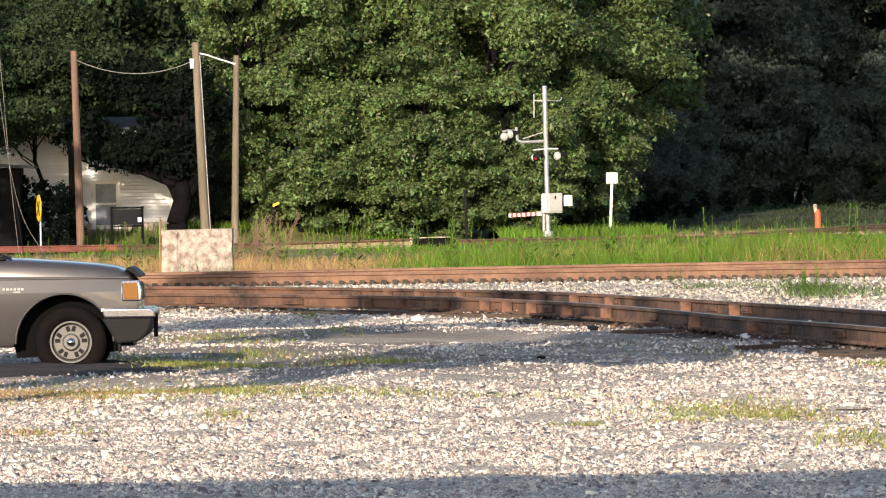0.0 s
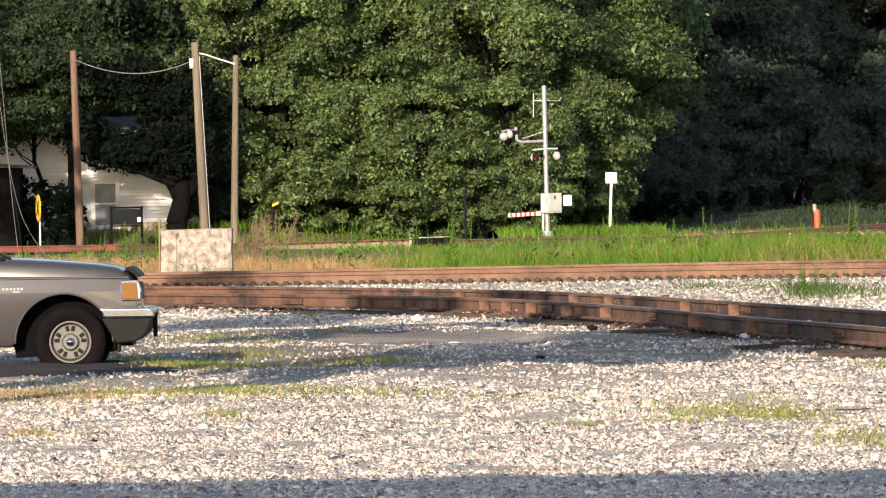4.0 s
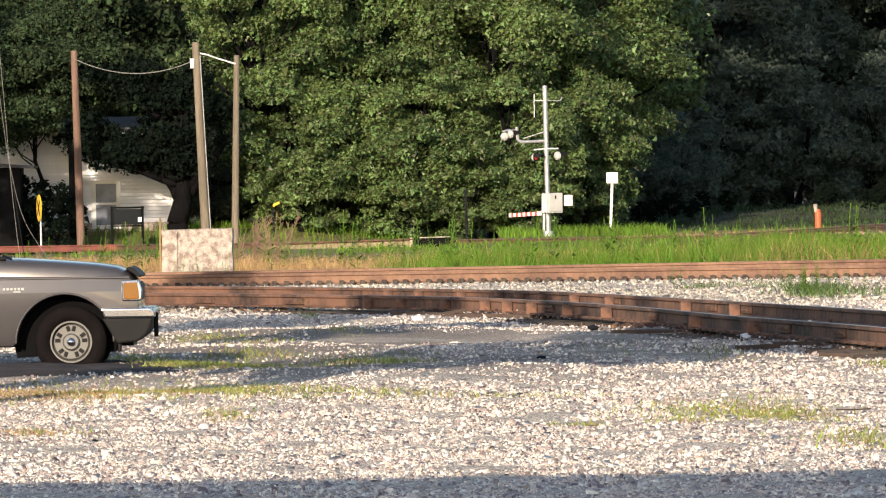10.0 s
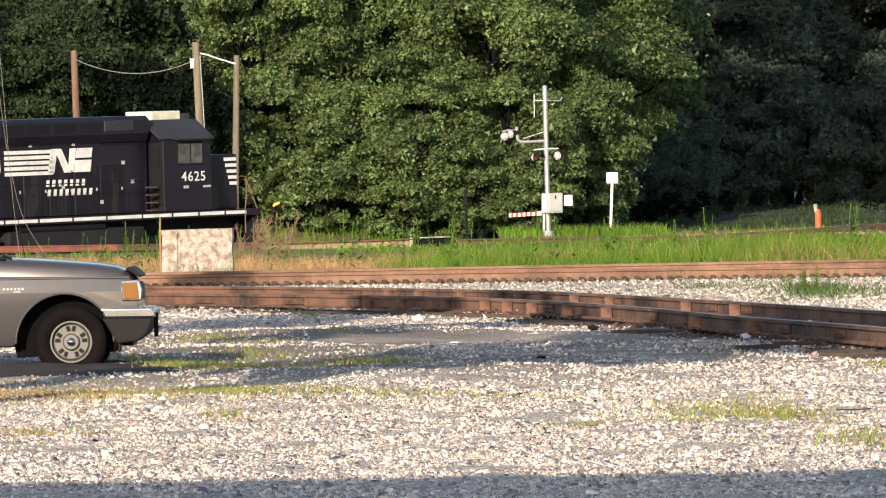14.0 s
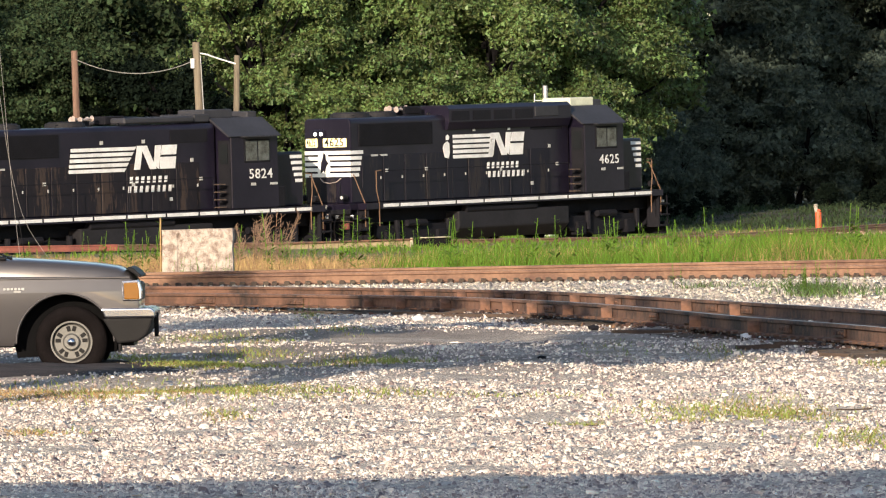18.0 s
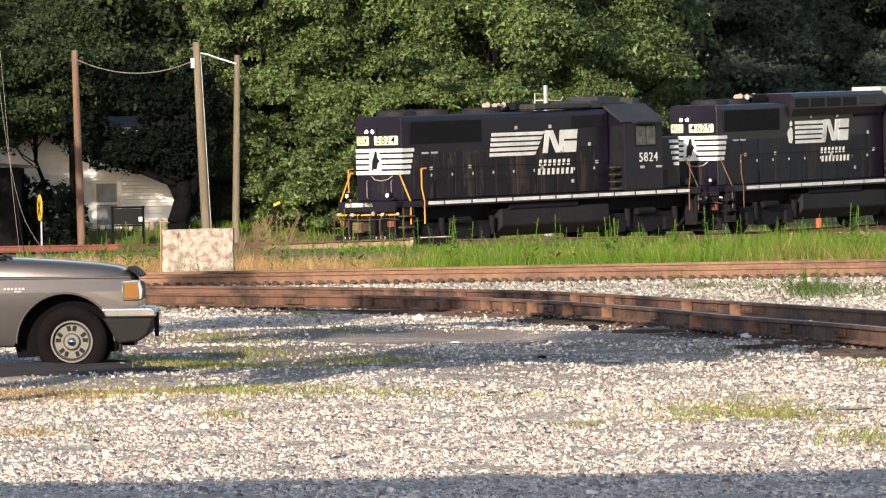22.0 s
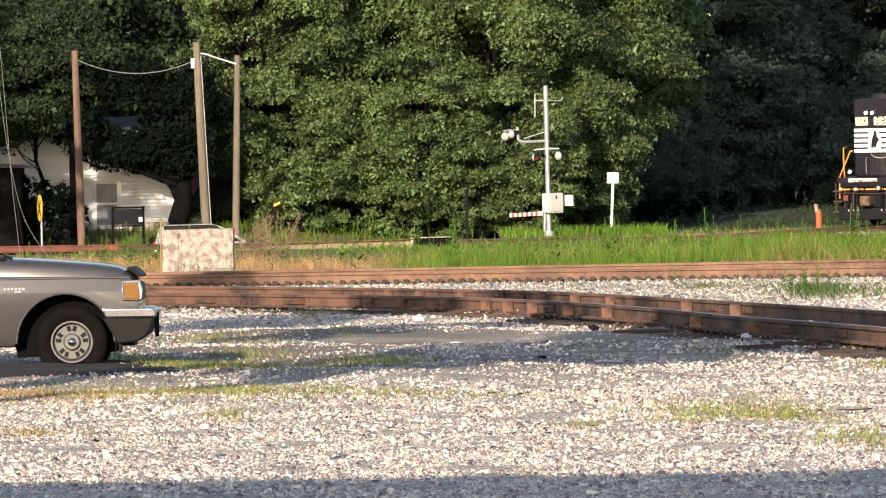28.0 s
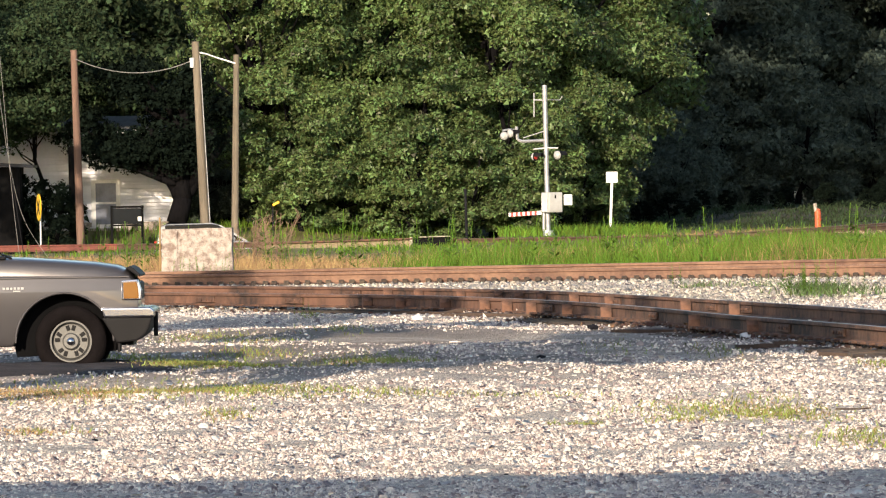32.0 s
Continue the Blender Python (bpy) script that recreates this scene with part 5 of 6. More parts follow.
    for i in range(13):
        one("gate_stripe", "red" if i % 2 else "white", S, (-.28 - i * .078, .2 + i * .55, .80 - i * .006), (.165, .55, .13))
    bm = bmesh.new()
    bm_tube(bm, [(-.05, -.15, .95), (-.3, .0, .80)], .05, 6)
    part("gate_arm_mount", bm, "grey", S)


signal()


def sign_post(name, x, y, h, plate, material, label, cat, lean=0.0, post="white"):
    S = thing(name, label, cat, m=pose(x, y, land1(x, y)))
    bm = bmesh.new()
    bm_box(bm, (lean / 2, 0, h / 2), (.09, .06, h), Matrix.Rotation(math.atan2(lean, h), 3, "Y"))
    part("post", bm, post, S)
    w, ph = plate
    one("panel", material, S, (lean, -.05, h + ph / 2 - .05), (w, .05, ph), .02, 2)
    return S


sign_post("marker_sign", 6.12, 330, 1.74 - land1(6.12, 330), (.42, .40), "mirrorwhite", "white marker sign glaring in the sun on a post", "sign", .09)
b = thing("orange_marker_post", "stubby orange and white warning post in the grass", "marker post", m=pose(13.50, 325, land1(13.5, 325)))
bm = bmesh.new()
bm_cyl(bm, (0, 0, 0), (0, 0, .66), .115, .11, n=14)
bm_cyl(bm, (0, 0, .66), (-.03, 0, .74), .11, .06, n=14)
part("sleeve", bm, "orangepost", b)
bm = bmesh.new()
bm_cyl(bm, (-.07, 0, .64), (-.10, 0, .94), .065, .07, n=12)
part("cap", bm, "concrete", b)
y0 = thing("warning_sign", "yellow round crossing warning sign seen edge-on on a post", "sign", m=pose(-14.03, 315.8, land1(-14.03, 315.8), 0, 0, -78))
sz = 1.14 - land1(-14.03, 315.8)
bm = bmesh.new()
bm_cyl(bm, (0, 0, 0), (0, 0, sz), .035, n=8)
part("post", bm, "steel", y0)
bm = bmesh.new()
bm_cyl(bm, (0, -.07, sz), (0, -.04, sz), .47, n=26)
part("disc", bm, "yellow", y0)
bm = bmesh.new()
for a in (.785, 2.356):
    bm_box(bm, (0, -.075, sz), (.7, .01, .09), Matrix.Rotation(a, 3, "Y"))
part("mark", bm, "plastic", y0)
bd = thing("notice_board", "dark framed notice board on two posts in front of the house", "notice board", m=pose(-11.18, 321, -.45))
for x in (-.55, .53):
    one("post", "dark", bd, (x, 0, .6), (.09, .09, 2.0))
one("panel", "glass", bd, (0, -.02, 1.22), (1.02, .05, .56), .01)
one("frame", "dark", bd, (0, -.02, 1.55), (1.18, .08, .07))
one("frame", "dark", bd, (0, -.02, .90), (1.18, .08, .06))
# small white plate stands in for the sun's glint on the panel
one("sun_glint", "mirrorwhite", bd, (.44, -.1, 1.12), (.13, .03, .16), .05, 3)


# ---- houses ----
def house():
    H = thing("white_house", "white clapboard house shaded by trees", "house", m=pose(-14.9, 327, 0.10))
    one("foundation", "concrete", H, (0, 2.5, .0), (10.2, 5.2, .9))
    one("wall_core", "siding", H, (0, 2.55, 2.05), (10.2, 5.0, 3.3))
    for i in range(25):
        z = .36 + i * .13
        bm = bmesh.new()
        bm_prism_x(bm, [(-.085, z), (0.05, z), (0.05, z + .116), (-.012, z + .116)], -5.12, 5.12)
        part("clapboard", bm, "siding", H)
        w = one("clapboard", "siding", H, (5.11, 2.55, z + .065), (.03, 5.0, .125), .0, 1, Matrix.Rotation(.06, 3, "Y"))
    bm = bmesh.new()
    bm_prism_x(bm, [(-.45, 3.65), (-.4, 3.76), (2.5, 4.3), (5.4, 3.76), (5.45, 3.65), (2.5, 4.15)], -5.5, 5.5)
    part("roof", bm, "roof", H)
    one("fascia", "white", H, (0, -.42, 3.68), (11.0, .05, .16))
    one("corner_board", "white", H, (5.11, -.01, 2.05), (.12, .1, 3.3))
    for x in (2.75, -2.2):
        w = one("window_frame", "white", H, (x, -.05, 1.14), (1.05, .12, 1.72), .01)
        one("pane", "paneglass", w, (x, -.10, 1.52), (.74, .04, .68))
        one("pane", "paneglass", w, (x, -.10, .74), (.74, .04, .74))
        one("rail", "white", w, (x, -.125, 1.13), (.80, .03, .06))
        one("sill", "white", w, (x, -.13, .26), (1.15, .12, .06))
    S = thing("dark_shed", "open shed with an overhanging roof beside the house, shade put into its walls", "shed", m=pose(-15.85, 321.5, land1(-15.85, 321.5)))
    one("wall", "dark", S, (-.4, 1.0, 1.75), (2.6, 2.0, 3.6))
    bm = bmesh.new()
    bm_prism(bm, [(-2.5, 3.72), (1.35, 3.5), (1.4, 3.6), (-2.5, 3.90)], -.4, 2.5)
    part("roof", bm, "blackroof", S)
    one("post", "dark", S, (.8, -.3, 1.75), (.12, .12, 3.6))
    D = thing("grey_board_fence", "weathered grey board fence, the trees' shade put into its boards", "fence", m=pose(-7.4, 331, land1(-7.4, 331)))
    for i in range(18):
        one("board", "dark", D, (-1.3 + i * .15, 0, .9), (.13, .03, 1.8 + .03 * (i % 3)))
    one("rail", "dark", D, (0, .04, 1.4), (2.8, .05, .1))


house()


# ---- small things along the far track ----
dp = thing("steel_post", "thin dark steel post in the weeds", "post", m=pose(.84, 312, land1(.84, 312)))
bm = bmesh.new()
bm_cyl(bm, (0, 0, 0), (-.03, 0, 2.2), .05, .045, 8)
part("shaft", bm, "under", dp)
pw = thing("platform_wall", "low cream concrete platform wall with a rusty cap in tall grass", "platform wall", m=pose(-5.1, 270, 0, 0, -.95, 0))
for i in range(8):
    one("wall_panel", "cream", pw, (1.302 + (i - 1) * .444 if i else .35, random.uniform(-.012, .012), -.42), (.436 if i else 1.44, .22, .88), .012)
one("end_post", "palecon", pw, (4.16, -.06, -.36), (.09, .26, .90), .012)
one("cap_rail", "debris", pw, (1.85, -.04, .045), (4.7, .34, .05), .01)
one("dark_panel", "dark", pw, (4.78, .02, -.36), (1.12, .2, .86), .012)
one("cap_edge", "palecon", pw, (4.86, -.03, .085), (1.0, .26, .028), .006)
ya = thing("yellow_marker_arm", "small yellow arm sticking out of the shrubs", "marker", m=pose(-5.95, 324, land1(-5.95, 324)))
one("post", "under", ya, (-.12, 0, .6), (.05, .05, 1.3))
one("arm", "yellow", ya, (.0, 0, 1.34), (.27, .06, .09), .02, 1, Matrix.Rotation(-.5, 3, "Y"))


# ---- litter and debris in the yard ----
r = random.Random(5)
for x, y, s, kind in ((-.33, 113.5, .05, 0), (3.25, 96.8, .06, 0), (3.42, 96.6, .05, 0), (.94, 88.0, .028, 1), (1.72, 104.5, .045, 1), (-2.35, 60.5, .016, 1), (.35, 52.6, .012, 1)):
    bm = bmesh.new()
    bmesh.ops.create_icosphere(bm, subdivisions=2, radius=1)
    for v in bm.verts:
        v.co = Vector((v.co.x * s * 1.5, v.co.y * s, v.co.z * s * .8)) * (1 + .5 * noise.noise(v.co * 1.7 + Vector((x, y, 0))))
    ob = part("paper_scrap" if not kind else "dark_clod", bm, "white" if not kind else "under")
    ob.location = (x, y, land1(x, y) + s * .6)
    tagged(ob, "crumpled white scrap of litter by the rails" if not kind else "dark lump of tar lying in the gravel", "litter" if not kind else "clod")
for x, y, ln, a in ((3.15, 91.0, .45, .3), (3.6, 92.2, .5, .1), (2.98, 66.0, .3, .5), (2.45, 101.5, 1.3, .5), (.55, 114.5, 1.2, -.2), (-.2, 116.5, 1.0, .3), (4.05, 88.2, .8, -.1)):
    bm = bmesh.new()
    bm_box(bm, (0, 0, .01), (ln, .09 if ln > .4 else .02, .04 if ln > .4 else .012))
    bmesh.ops.subdivide_edges(bm, edges=bm.edges, cuts=2, use_grid_fill=True)
    for v in bm.verts:
        v.co += Vector((0, noise.noise(v.co * 3 + Vector((x, y, 0))), noise.noise(v.co * 4 + Vector((y, x, 0))))) * min(.05, ln * .06)
    ob = part("broken_timber", bm, "grime")
    ob.matrix_basis = Matrix.Translation((x, y, land1(x, y) + .02)) @ Matrix.Rotation(a, 4, "Z")
    tagged(ob, "weathered splinter of an old tie on the gravel", "wood scrap", "splinters by the rails")


# ---- silver car ----
def car():
    """A minivan; x forward with the tail at 0."""
    C = thing("silver_van", "silver minivan pulling up behind the concrete slab", "car")
    bm = bmesh.new()
    bm_prism(bm, [(.05, .3), (0, .7), (.06, 1.0), (2.6, 1.0), (3.1, .98), (4.1, .80), (4.5, .66), (4.55, .3)], -.9, .9)
    bevel(bm, .05, 2)
    part("body", bm, "car", C)
    bm = bmesh.new()
    bm_prism(bm, [(.08, .98), (.22, 1.50), (.4, 1.58), (2.0, 1.60), (2.25, 1.54), (3.2, .98)], -.78, .78)
    bevel(bm, .05, 2)
    cabin = part("cabin", bm, "glass", C)
    bm = bmesh.new()
    bm_prism(bm, [(.20, 1.50), (.42, 1.60), (2.0, 1.625), (2.3, 1.54), (2.3, 1.50), (2.0, 1.56), (.42, 1.54), (.2, 1.46)], -.76, .76)
    bevel(bm, .02, 1)
    part("roof", bm, "car", C)
    for pts in (((.04, .98), (.19, 1.50), (.34, 1.53), (.30, .98)), ((1.2, .98), (1.22, 1.56), (1.30, 1.56), (1.30, .98)), ((2.25, .98), (2.1, 1.56), (2.18, 1.56), (2.34, .98)), ((3.25, .98), (2.3, 1.54), (2.2, 1.55), (3.1, .98))):
        bm = bmesh.new()
        bm_prism(bm, pts, -.795, .795)
        part("pillar", bm, "car" if pts[0][0] < .1 or pts[0][0] > 3 else "plastic", cabin)
    for x in (.85, 3.7):
        wheel(C, x, -.8, .33, .33, -1)
        wheel(C, x, .8, .33, .33, 1)
    for y in (-.8, .8):
        one("tail_light", "red", C, (.03, y, .85), (.08, .16, .3), .02)
    one("rear_bumper", "car", C, (-.04, 0, .45), (.14, 1.7, .26), .04, 2)
    one("hub_mirror", "car", C, (2.75, -.95, 1.05), (.1, .2, .14), .03)
    return C


sedan = car()


# ---- rail pile at the edge of the grass ----
RP = thing("rail_pile", "stack of red-rusted old rails lying in the grass", "rail pile")
for i, (dx, dz, rz) in enumerate(((0, .02, 1.5), (.9, .02, -1.0))):
    bm = bmesh.new()
    a = radians(rz)
    sweep(bm, RAIL, [(-6 + dx, -6 * math.sin(a) + i * .15, dz), (3.2 + dx * 1.4, 3.2 * math.sin(a) + i * .15, dz)])
    part("old_rail", bm, "redrust", RP)
for x in (-5, -1.5, 2.2):
    one("sleeper_block", "tie", RP, (x, .1, -.12), (.25, .9, .26))
M_RP = pose(-13.9, 262, -.06, 0, 0, 2)
RP.matrix_basis = M_RP


# ---- trees ----
def leaf_cloud(clumps, per, size, seed, droop=0.3):
    """Leaves on the shells of clumps (x, y, z, r, squash): arrays of quads."""
    g = np.random.default_rng(seed)
    P, N = [], []
    for x, y, z, r, sq in clumps:
        k = int(per * r * r)
        d = g.normal(size=(k, 3))
        d /= np.linalg.norm(d, axis=1)[:, None]
        d[:, 2] = np.where(d[:, 2] < -0.3, -d[:, 2] * 0.6, d[:, 2])
        ph = g.uniform(0, 6.28, 6)
        wave = 1 + .22 * np.sin(3.1 * d[:, 0] + ph[0]) * np.sin(2.7 * d[:, 2] + ph[1]) + .16 * np.sin(6.3 * d[:, 0] + ph[2]) * np.sin(5.9 * d[:, 2] + ph[3]) + .12 * np.sin(9.5 * d[:, 1] + ph[4]) * np.sin(9.0 * d[:, 2] + ph[5])
        rad = r * wave * (g.uniform(0.30, 1.0, k) ** 0.55 + np.abs(g.normal(0, .10, k)))
        q = d * rad[:, None]
        q[:, 2] *= sq
        P.append(q + np.array([x, y, z]))
        N.append(d + g.normal(0, 0.75, (k, 3)) + np.array([0, 0, 0.2]))
    P, N = np.concatenate(P), np.concatenate(N)
    N /= np.linalg.norm(N, axis=1)[:, None]
    k = len(P)
    t = np.cross(N, g.normal(size=(k, 3)))
    t /= np.linalg.norm(t, axis=1)[:, None] + 1e-9
    b = np.cross(N, t)
    s = (size * g.lognormal(0, 0.35, k))[:, None]
    v = np.stack([P - t * s, P + b * s * 0.9 + t * s * .35, P + t * s - b * s * .35], 1).reshape(-1, 3)
    f = np.arange(k * 3).reshape(-1, 3)
    return v, f


def branch(bm, a, b, r1, r2, rnd, n=5):
    pts = [Vector(a).lerp(Vector(b), i / n) + Vector((rnd.uniform(-1, 1), rnd.uniform(-1, 1), rnd.uniform(-.5, .5))) * (Vector(b) - Vector(a)).length * .04 * (0 < i < n) for i in range(n + 1)]
    for i in range(n):
        ra, rb = r1 + (r2 - r1) * i / n, r1 + (r2 - r1) * (i + 1) / n
        bm_cyl(bm, pts[i], pts[i + 1] + (pts[i + 1] - pts[i]) * .06, ra, rb, 9)


def tree(seed, height, width, low, leaf, label, per=190, size=.17, n_clump=46, depth=None, aside=0.0, girth=0.0, stem=1.0):
    """A tree: tapered trunk, limbs to the clumps, crown of many leaves. low: the height of the crown's foot."""
    rnd = random.Random(seed)
    T = thing("tree", label, "tree", "trees behind the railway")
    clumps = []
    depth = depth or width
    for i in range(n_clump):
        for _ in range(30):
            u, v, w = rnd.uniform(-1, 1), rnd.uniform(-1, 1), rnd.uniform(0, 1)
            env = math.sin(math.pi * min(1, (w * .86 + .14))) ** .6
            if .25 < math.hypot(u, v) / max(env, .1) < 1.0:
                break
        r = rnd.uniform(.5, 1.3) * width * .23
        clumps.append((aside + u * width * .9, v * depth * .9, low + w * (height - low) * .92, r, rnd.uniform(.75, 1.05)))
    bm = bmesh.new()
    lean = (rnd.uniform(-.5, .5), rnd.uniform(-.5, .5))
    r0 = girth or height * .024 * stem
    branch(bm, (0, 0, -.3), (lean[0], lean[1], height * .72), r0, r0 * .35, rnd, 7)
    for x, y, z, r, _ in clumps[::4]:
        f = max(.18, min(.7, (z / height) * .62))
        branch(bm, (lean[0] * f / .72, lean[1] * f / .72, height * f), (x, y, z), r0 * .32, r0 * .06, rnd, 4)
    if girth:
        for dx in (-1.1, -.55, 1.1, 1.9):
            branch(bm, (0, 0, .9 + abs(dx) * .2), (dx, .2, 3.9), girth * .46, girth * .28, rnd, 4)
    part("trunk", bm, "bark", T, smooth=True)
    v, f = leaf_cloud(clumps, per, size, seed)
    c = np_mesh("crown", v, f, leaf)
    c.parent = T
    return T


def plant(T, x, y, turn=0.0, s=1.0, first=False):
    m = Matrix.Translation((x, y, land1(x, y))) @ Matrix.Rotation(turn, 4, "Z")
    if first:
        T.matrix_basis = m
        ob = T
    else:
        ob = copy_thing(T, m)
    ob.scale = (s, s, s)
    return ob


big = tree(11, 15, 4.6, 1.6, "leaf", "broad green deciduous tree in low sun", 1150, .066, 120)
big2 = tree(12, 14, 4.2, .8, "leaf", "dense green deciduous tree in low sun", 1150, .066, 120)
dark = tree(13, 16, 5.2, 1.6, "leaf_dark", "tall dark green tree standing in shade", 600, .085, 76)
bush = tree(14, 4.6, 2.0, .1, "leaf", "rounded green shrub at the edge of the wood", 1500, .06, 60)
bush2 = tree(16, 7.6, 2.9, .1, "leaf", "tall leafy green sapling thicket at the edge of the wood", 1300, .062, 84)
spread = tree(15, 12, 5.0, 2.9, "leaf_shade", "spreading tree over the white house, shade put into its green", 420, .11, 70)
band = tree(21, 16.0, 2.35, 5.9, "leaf_dark", "unseen narrow-crowned tree added to shade the yard", 2600, .12, 150)
high = tree(22, 20, 5.0, 10.8, "leaf_dark", "unseen tall tree with a high crown, added to shade the trees by the house", 240, .14, 60)
hang = tree(19, 10, 3.5, 3.5, "leaf_shade", "leafy tree hanging over the white house, shade put into its green", 1000, .066, 100, stem=.4)
shade = tree(18, 7.6, 3.7, 2.35, "leaf_shade_black", "old tree overhanging the white house, shade put into near-black leaves", 1000, .066, 60, 1.6, -1.5, .42)
side = tree(23, 11.4, 4.0, 8.0, "leaf_dark", "unseen round-headed tree added to shade the white house", 230, .11, 26)
slim = tree(27, 12.0, .95, 5.6, "leaf_dark", "unseen slim tree with a high crown, added to shade the yard", 6500, .10, 60)
lit = tree(24, 14, 3.6, 4.8, "leaf", "green tree with a high crown in low sun", 1150, .066, 84)
back = tree(25, 15, 4.6, 1.6, "leaf", "green tree deeper in the wood", 420, .11, 80)
crest = tree(28, 28, 4.8, 9.2, "leaf", "tall old green tree rising behind the wood's edge", 300, .11, 110)
plant(crest, 2.8, 343.0, 0, 1.0, True)
plant(crest, -2.6, 343.5, 2.0, 1.0)
plant(crest, -7.4, 346.0, 4.0, 1.0)
plant(big, -2.9, 334.5, .3, 1.0, True)
plant(big2, 1.9, 334.5, 0, 1.0, True)
plant(dark, 17.0, 402, 0, 1.15, True)
plant(bush, -3.6, 327.5, 0, 1.0, True)
plant(bush2, -1.0, 329, 0, 1.0, True)
plant(hang, -17.6, 322.5, .5, 1.0, True)
# three unseen trees added left of the view to shade yard and house
plant(band, -7.2, 62.2, .5, 1.0, True)
plant(high, -26.7, 303, .5, 1.0, True)
plant(side, -21.6, 300.0, .5, 1.0, True)
plant(hang, -14.6, 325.3, 2.0, .95)
plant(lit, -6.7, 329.5, .5, 1.0, True)
plant(back, 5.2, 356, 4.1, 1.15, True)
plant(dark, 11.5, 392, 3.9, 1.1)
plant(spread, -20, 337, .5, 1.0, True)
plant(shade, -9.35, 324.6, 0, 1.0, True)
for T, x, y, a, s in ((big, 4.9, 343.5, 1.9, 1.0), (big2, -4.8, 343, 2.2, 1.1), (back, -1.0, 354, 5.2, 1.15), (back, -9.5, 360, .9, 1.1),
                      (bush, 1.0, 327, 1.3, .95), (bush, -1.2, 326.8, 2.6, 1.1), (bush, 3.2, 328, 4.0, .9), (bush, -5.0, 325.8, 5.0, .95), (bush, 5.2, 333.5, .7, .8),
                      (bush2, -3.9, 330, 1.0, 1.0), (bush2, 2.6, 330, 2.5, .95), (bush2, 5.2, 336, 3.9, .95), (bush2, -5.3, 327.5, 2.2, .9), (bush2, -5.6, 345, 2.2, 1.1),
                      (spread, -14.5, 338, 1.5, 1.05), (spread, -19, 336, 3.1, 1.0),
                      (dark, -12.5, 352, 1.2, 1.0), (dark, -18, 356, 2.4, 1.05), (dark, 22.0, 404, 2.0, 1.15), (dark, 14.0, 410, 3.1, 1.25), (dark, 20.5, 414, 4.4, 1.3), (dark, 27, 410, 5.2, 1.25), (dark, 9.0, 404, 1.4, 1.2),
                      (dark, 8, 392, .4, 1.2), (dark, 1, 388, 1.7, 1.2), (dark, -6, 390, 2.9, 1.2), (dark, -14, 388, 4.0, 1.2), (dark, -22, 386, 5.4, 1.2), (dark, 16, 424, 1.1, 1.4), (dark, 24, 426, 2.7, 1.4)):
    plant(T, x, y, a, s)
holly = tree(26, 3.3, 1.25, .0, "leaf_shade_black", "dense shrub before the white house, shade put into near-black leaves", 1500, .06, 44)
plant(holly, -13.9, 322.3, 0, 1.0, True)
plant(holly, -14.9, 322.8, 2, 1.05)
# near-black shrubs put the wood's shade onto the bank
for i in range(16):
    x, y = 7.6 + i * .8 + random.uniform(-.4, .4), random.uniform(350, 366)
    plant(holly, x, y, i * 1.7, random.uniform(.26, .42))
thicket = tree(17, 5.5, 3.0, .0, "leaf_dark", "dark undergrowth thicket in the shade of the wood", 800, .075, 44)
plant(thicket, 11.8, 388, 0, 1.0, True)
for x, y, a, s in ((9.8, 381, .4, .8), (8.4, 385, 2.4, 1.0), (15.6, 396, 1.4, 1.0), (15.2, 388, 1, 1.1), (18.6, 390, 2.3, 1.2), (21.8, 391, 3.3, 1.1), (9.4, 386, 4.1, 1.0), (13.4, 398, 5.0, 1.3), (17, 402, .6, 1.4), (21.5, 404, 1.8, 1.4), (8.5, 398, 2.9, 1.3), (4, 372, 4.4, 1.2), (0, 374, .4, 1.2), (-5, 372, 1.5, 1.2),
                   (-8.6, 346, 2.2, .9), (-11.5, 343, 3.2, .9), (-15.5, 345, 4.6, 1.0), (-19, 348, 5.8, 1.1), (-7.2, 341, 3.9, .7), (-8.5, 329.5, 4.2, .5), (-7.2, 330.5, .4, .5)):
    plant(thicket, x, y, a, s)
plant(slim, -8.6, 80.3, 1.2, 1.0, True)
# unseen trees and a depot added off to the side to throw the long evening shadows
plant(slim, -14.0, 114.7, .7, 1.05)
plant(slim, -9.8, 88.6, 1.9, 1.0)
plant(slim, -9.8, 91.8, 3.3, 1.05)
plant(slim, -7.5, 69.6, 5.0, 1.15)
for x, y, a, s in ((23, 418, .5, 1.6), (29, 412, 1.5, 1.6), (14, 420, 2.5, 1.6), (6, 396, 3.5, 1.6), (-4, 396, 4.5, 1.6), (-14, 396, 5.5, 1.6), (-24, 392, .2, 1.6), (25, 398, 2.0, 1.3)):
    plant(thicket, x, y, a, s)
D = thing("depot_building", "unseen long two-storey depot building, added to shade the near gravel", "building", m=pose(-40, 9.2, 0))
one("wall", "siding", D, (0, 0, 4.85), (70, 17, 9.7))
one("roof", "roof", D, (0, 0, 9.85), (71, 18, .3))


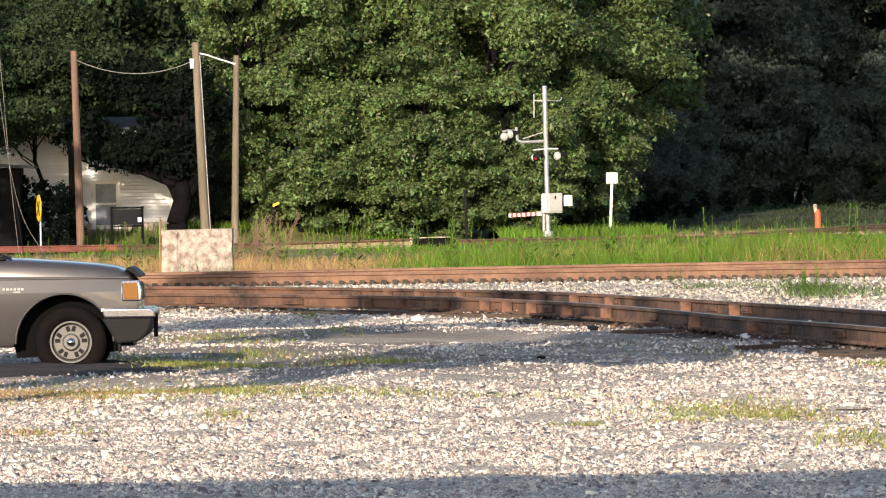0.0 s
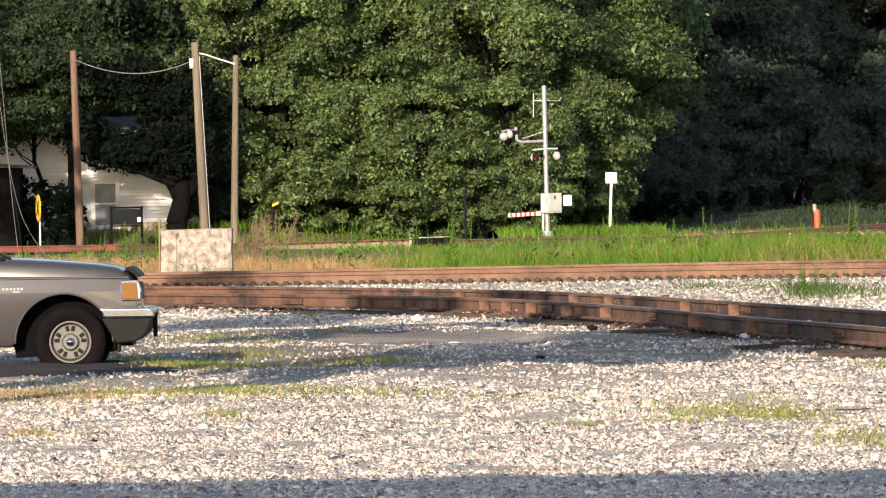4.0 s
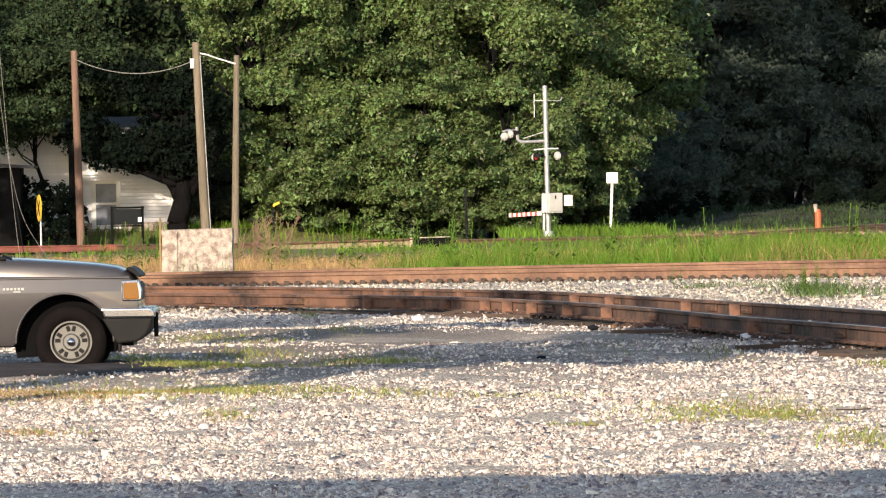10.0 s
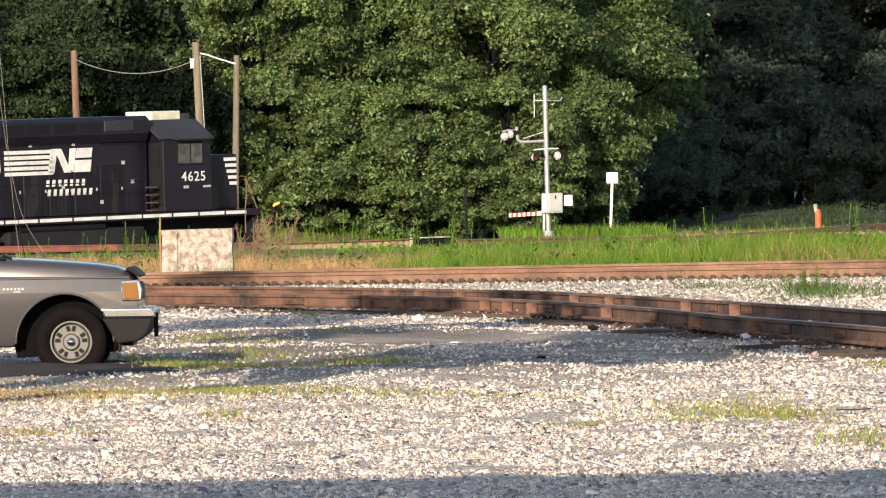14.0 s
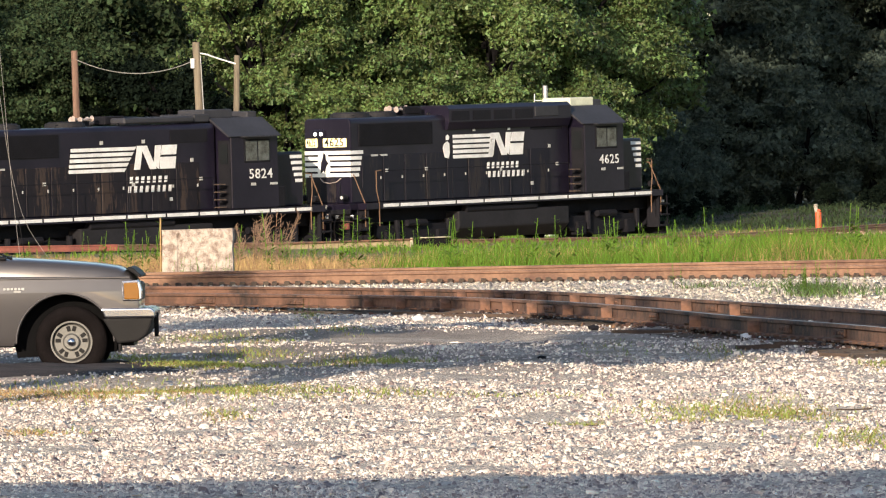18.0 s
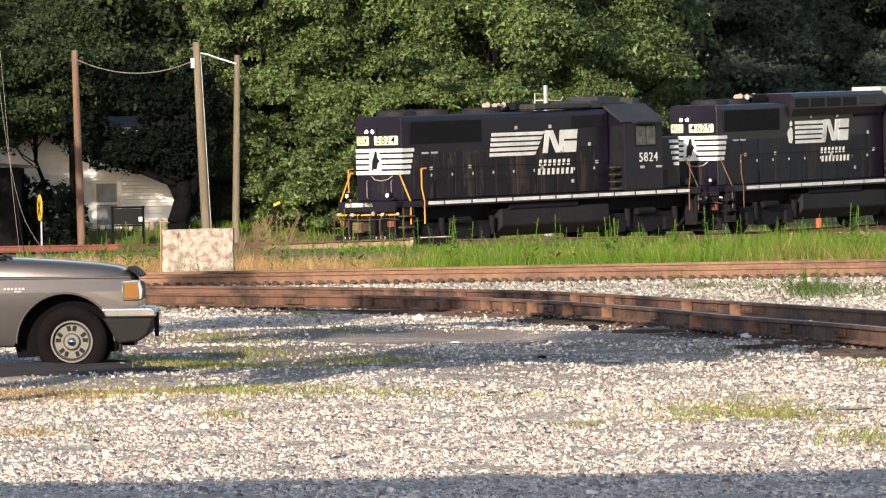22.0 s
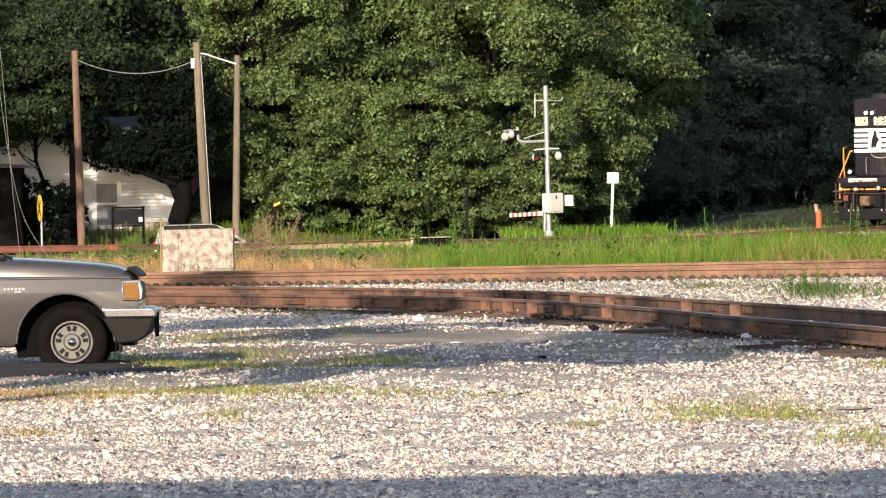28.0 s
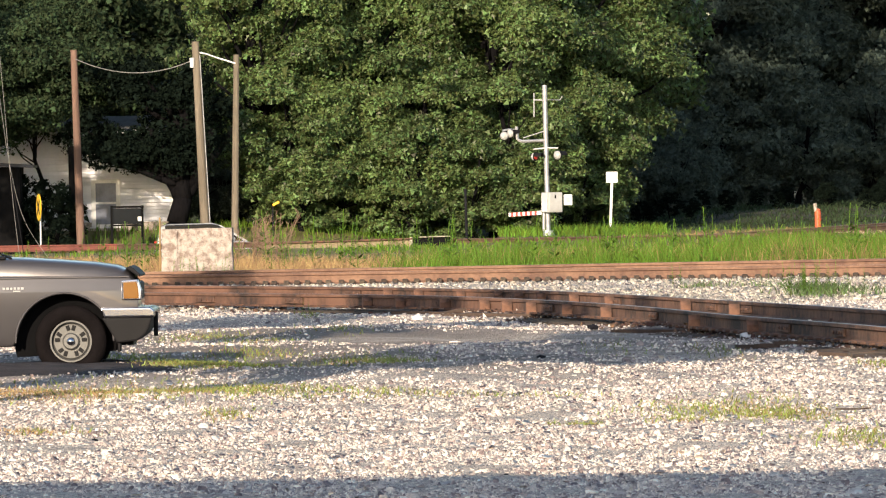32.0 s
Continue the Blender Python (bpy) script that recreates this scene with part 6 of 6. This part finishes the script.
# ---- birds ----
def bird(label, material, s):
    """A bird in flight: x forward, the wings hinged at the shoulders."""
    B = thing("bird", label, "bird", "birds over the yard")
    bm = bmesh.new()
    bmesh.ops.create_uvsphere(bm, u_segments=14, v_segments=9, radius=1)
    for v in bm.verts:
        k = 1 - .45 * max(0, -v.co.x) ** 1.5
        v.co = Vector((v.co.x * .15, v.co.y * .058 * k, v.co.z * .056 * k)) * s
    part("body", bm, material, B, smooth=True)
    bm = bmesh.new()
    bmesh.ops.create_uvsphere(bm, u_segments=12, v_segments=8, radius=.038 * s, matrix=Matrix.Translation((.155 * s, 0, .03 * s)))
    head = part("head", bm, material, B, smooth=True)
    bm = bmesh.new()
    bm_cyl(bm, (.185 * s, 0, .027 * s), (.222 * s, 0, .018 * s), .011 * s, .002 * s, 8)
    part("beak", bm, "plastic", head)
    bm = bmesh.new()
    bm_prism(bm, [(-.10, .012), (-.27, .006), (-.28, -.002), (-.10, -.014)], -.045, .045)
    for v in bm.verts:
        v.co *= s
        v.co.y *= 1.35 if v.co.x < -.2 * s else .7
    part("tail", bm, material, B)
    wings = []
    for sd in (-1, 1):
        bm = bmesh.new()
        rows = []
        for u, lead, trail, th in ((0, .085, -.075, .014), (.10, .105, -.085, .010), (.20, .075, -.085, .007), (.29, .0, -.09, .004), (.33, -.065, -.095, .002)):
            rows.append([bm.verts.new(Vector((x, sd * u, z)) * s) for x, z in ((lead, 0), ((lead + trail) / 2, th), (trail, 0), ((lead + trail) / 2, -th))])
        for A, C in zip(rows, rows[1:]):
            for k in range(4):
                bm.faces.new((A[k], A[(k + 1) % 4], C[(k + 1) % 4], C[k]))
        bm.faces.new(rows[0])
        bm.faces.new(rows[-1])
        bmesh.ops.recalc_face_normals(bm, faces=bm.faces)
        w = part("wing", bm, material, B)
        w.location = (.03 * s, sd * .04 * s, .025 * s)
        wings.append((w, sd))
    return B, wings


pale_bird, pale_wings = bird("pale grey dove flapping past the poles", "dove", 1.0)
second_bird, second_wings = bird("second pale dove flying low past the house", "dove", .9)
dark_bird, dark_wings = bird("small dark bird flying past the poles", "plastic", .72)


# ---- what moves ----
def engine_s(t):
    """Metres run by the trailing engine's middle along the curve at t seconds."""
    u = (t - 20) / 6
    lo = (12.0 - 20) / 6
    f = lambda v: 6 * (5.0832 * v - 0.08385 * v * v + 0.07623 * v ** 3)
    if u < lo:
        return f(lo) + 6 * (5.0832 - 2 * 0.08385 * lo + 3 * 0.07623 * lo * lo) * (u - lo)
    return f(u)


def engine_pose(s):
    a, b = loco_line(s - 5.18), loco_line(s + 5.18)
    d = Vector((b[0] - a[0], b[1] - a[1], b[3] - a[3]))
    c = Vector(((a[0] + b[0]) / 2, (a[1] + b[1]) / 2, (a[3] + b[3]) / 2))
    return Matrix.Translation(c) @ Matrix.Rotation(math.atan2(d.y, d.x), 4, "Z") @ Matrix.Rotation(-math.atan2(d.z, math.hypot(d.x, d.y)), 4, "Y")


def motions():
    for ob, off, wheels in ((loco_b, 0.0, wheels_b), (loco_a, 18.1, wheels_a)):
        walk(ob, [(i * 0.5, engine_pose(engine_s(i * 0.5) + off)) for i in range(65)])
        for w in wheels:
            p = w.location.copy()
            walk(w, [(i * 0.1, Matrix.Translation(p) @ Matrix.Rotation((engine_s(i * 0.1) + 150) / 0.508, 4, "Y")) for i in range(321)])
    # the silver car rolls in along the lane and stops behind the slab
    rows = []
    for t, x in ((0, -70.0), (16, -46.0), (20, -34.5), (22, -26.0), (23, -21.0), (23.5, -18.7), (24, -16.57), (24.5, -14.86), (25, -13.40), (25.5, -12.27), (26, -11.46), (26.5, -10.92), (27, -10.56), (27.5, -10.34), (28, -10.21), (29, -10.13), (32, -10.13)):
        rows.append((t, pose(x, 318.5, -1.12 + 0.04 * max(x + 10, -5), 0, 0, 3)))
    walk(sedan, rows)
    # birds cross in the first seconds and settle in the field beyond the woods
    for ob, wings, path in ((pale_bird, pale_wings, ((0, -17.2, 5.2), (.9, -9.50, 5.19), (1.0, -8.60, 5.26), (1.1, -7.78, 5.42), (1.2, -7.03, 5.40), (1.3, -6.22, 5.45), (1.4, -5.50, 5.62), (1.6, -4.1, 5.75), (1.9, -2.0, 6.4), (2.5, 2.4, 8.2), (4, 13.0, 13.0))),
                            (second_bird, second_wings, ((0, -26.5, 3.4), (1.6, -9.65, 2.8), (1.7, -8.66, 2.78), (1.8, -7.65, 3.12), (1.9, -6.57, 3.03), (2.0, -5.45, 3.14), (2.1, -4.39, 3.35), (2.4, -1.3, 4.0), (3.0, 5.0, 6.2), (4, 15.0, 10.5))),
                            (dark_bird, dark_wings, ((0, -12.8, 3.60), (.8, -6.79, 3.73), (1.0, -5.25, 3.87), (1.1, -4.53, 3.86), (1.2, -3.84, 4.03), (1.5, -1.7, 4.5), (2.0, 1.7, 5.6), (2.5, 5.2, 7.0), (4, 14.5, 12.5)))):
        rows = [(t, pose(x + .06, 200, z - (.12 if ob is pale_bird else 0), 0, -6, 8)) for t, x, z in path]
        end = Vector((31, 362, land1(31, 362) + .06)) if ob is pale_bird else Vector((34, 358, land1(34, 358) + .05)) if ob is dark_bird else Vector((28.5, 356, land1(28.5, 356) + .06))
        x, z = path[-1][1], path[-1][2]
        rows += [(t, pose(x + (end.x - x) * k, 200 + (end.y - 200) * k, z + (end.z + 2 * (1 - k) - z) * k, 0, 0, 60)) for t, k in ((8, .3), (13, .7), (17, 1.0), (32, 1.0))]
        walk(ob, rows)
        for w, sd in wings:
            p = w.location.copy()
            beat = [(i * .05, 18 + 42 * math.sin(2 * math.pi * 2.5 * (i * .05 - .95))) for i in range(80)] + [(4 + i * .1, 15 + 38 * math.sin(2 * math.pi * 2.5 * (i * .1 - .95))) for i in range(131)] + [(17.4, 0), (32, 0)]
            walk(w, [(t, Matrix.Translation(p) @ Matrix.Rotation(radians(a) * sd, 4, "X")) for t, a in beat])


motions()
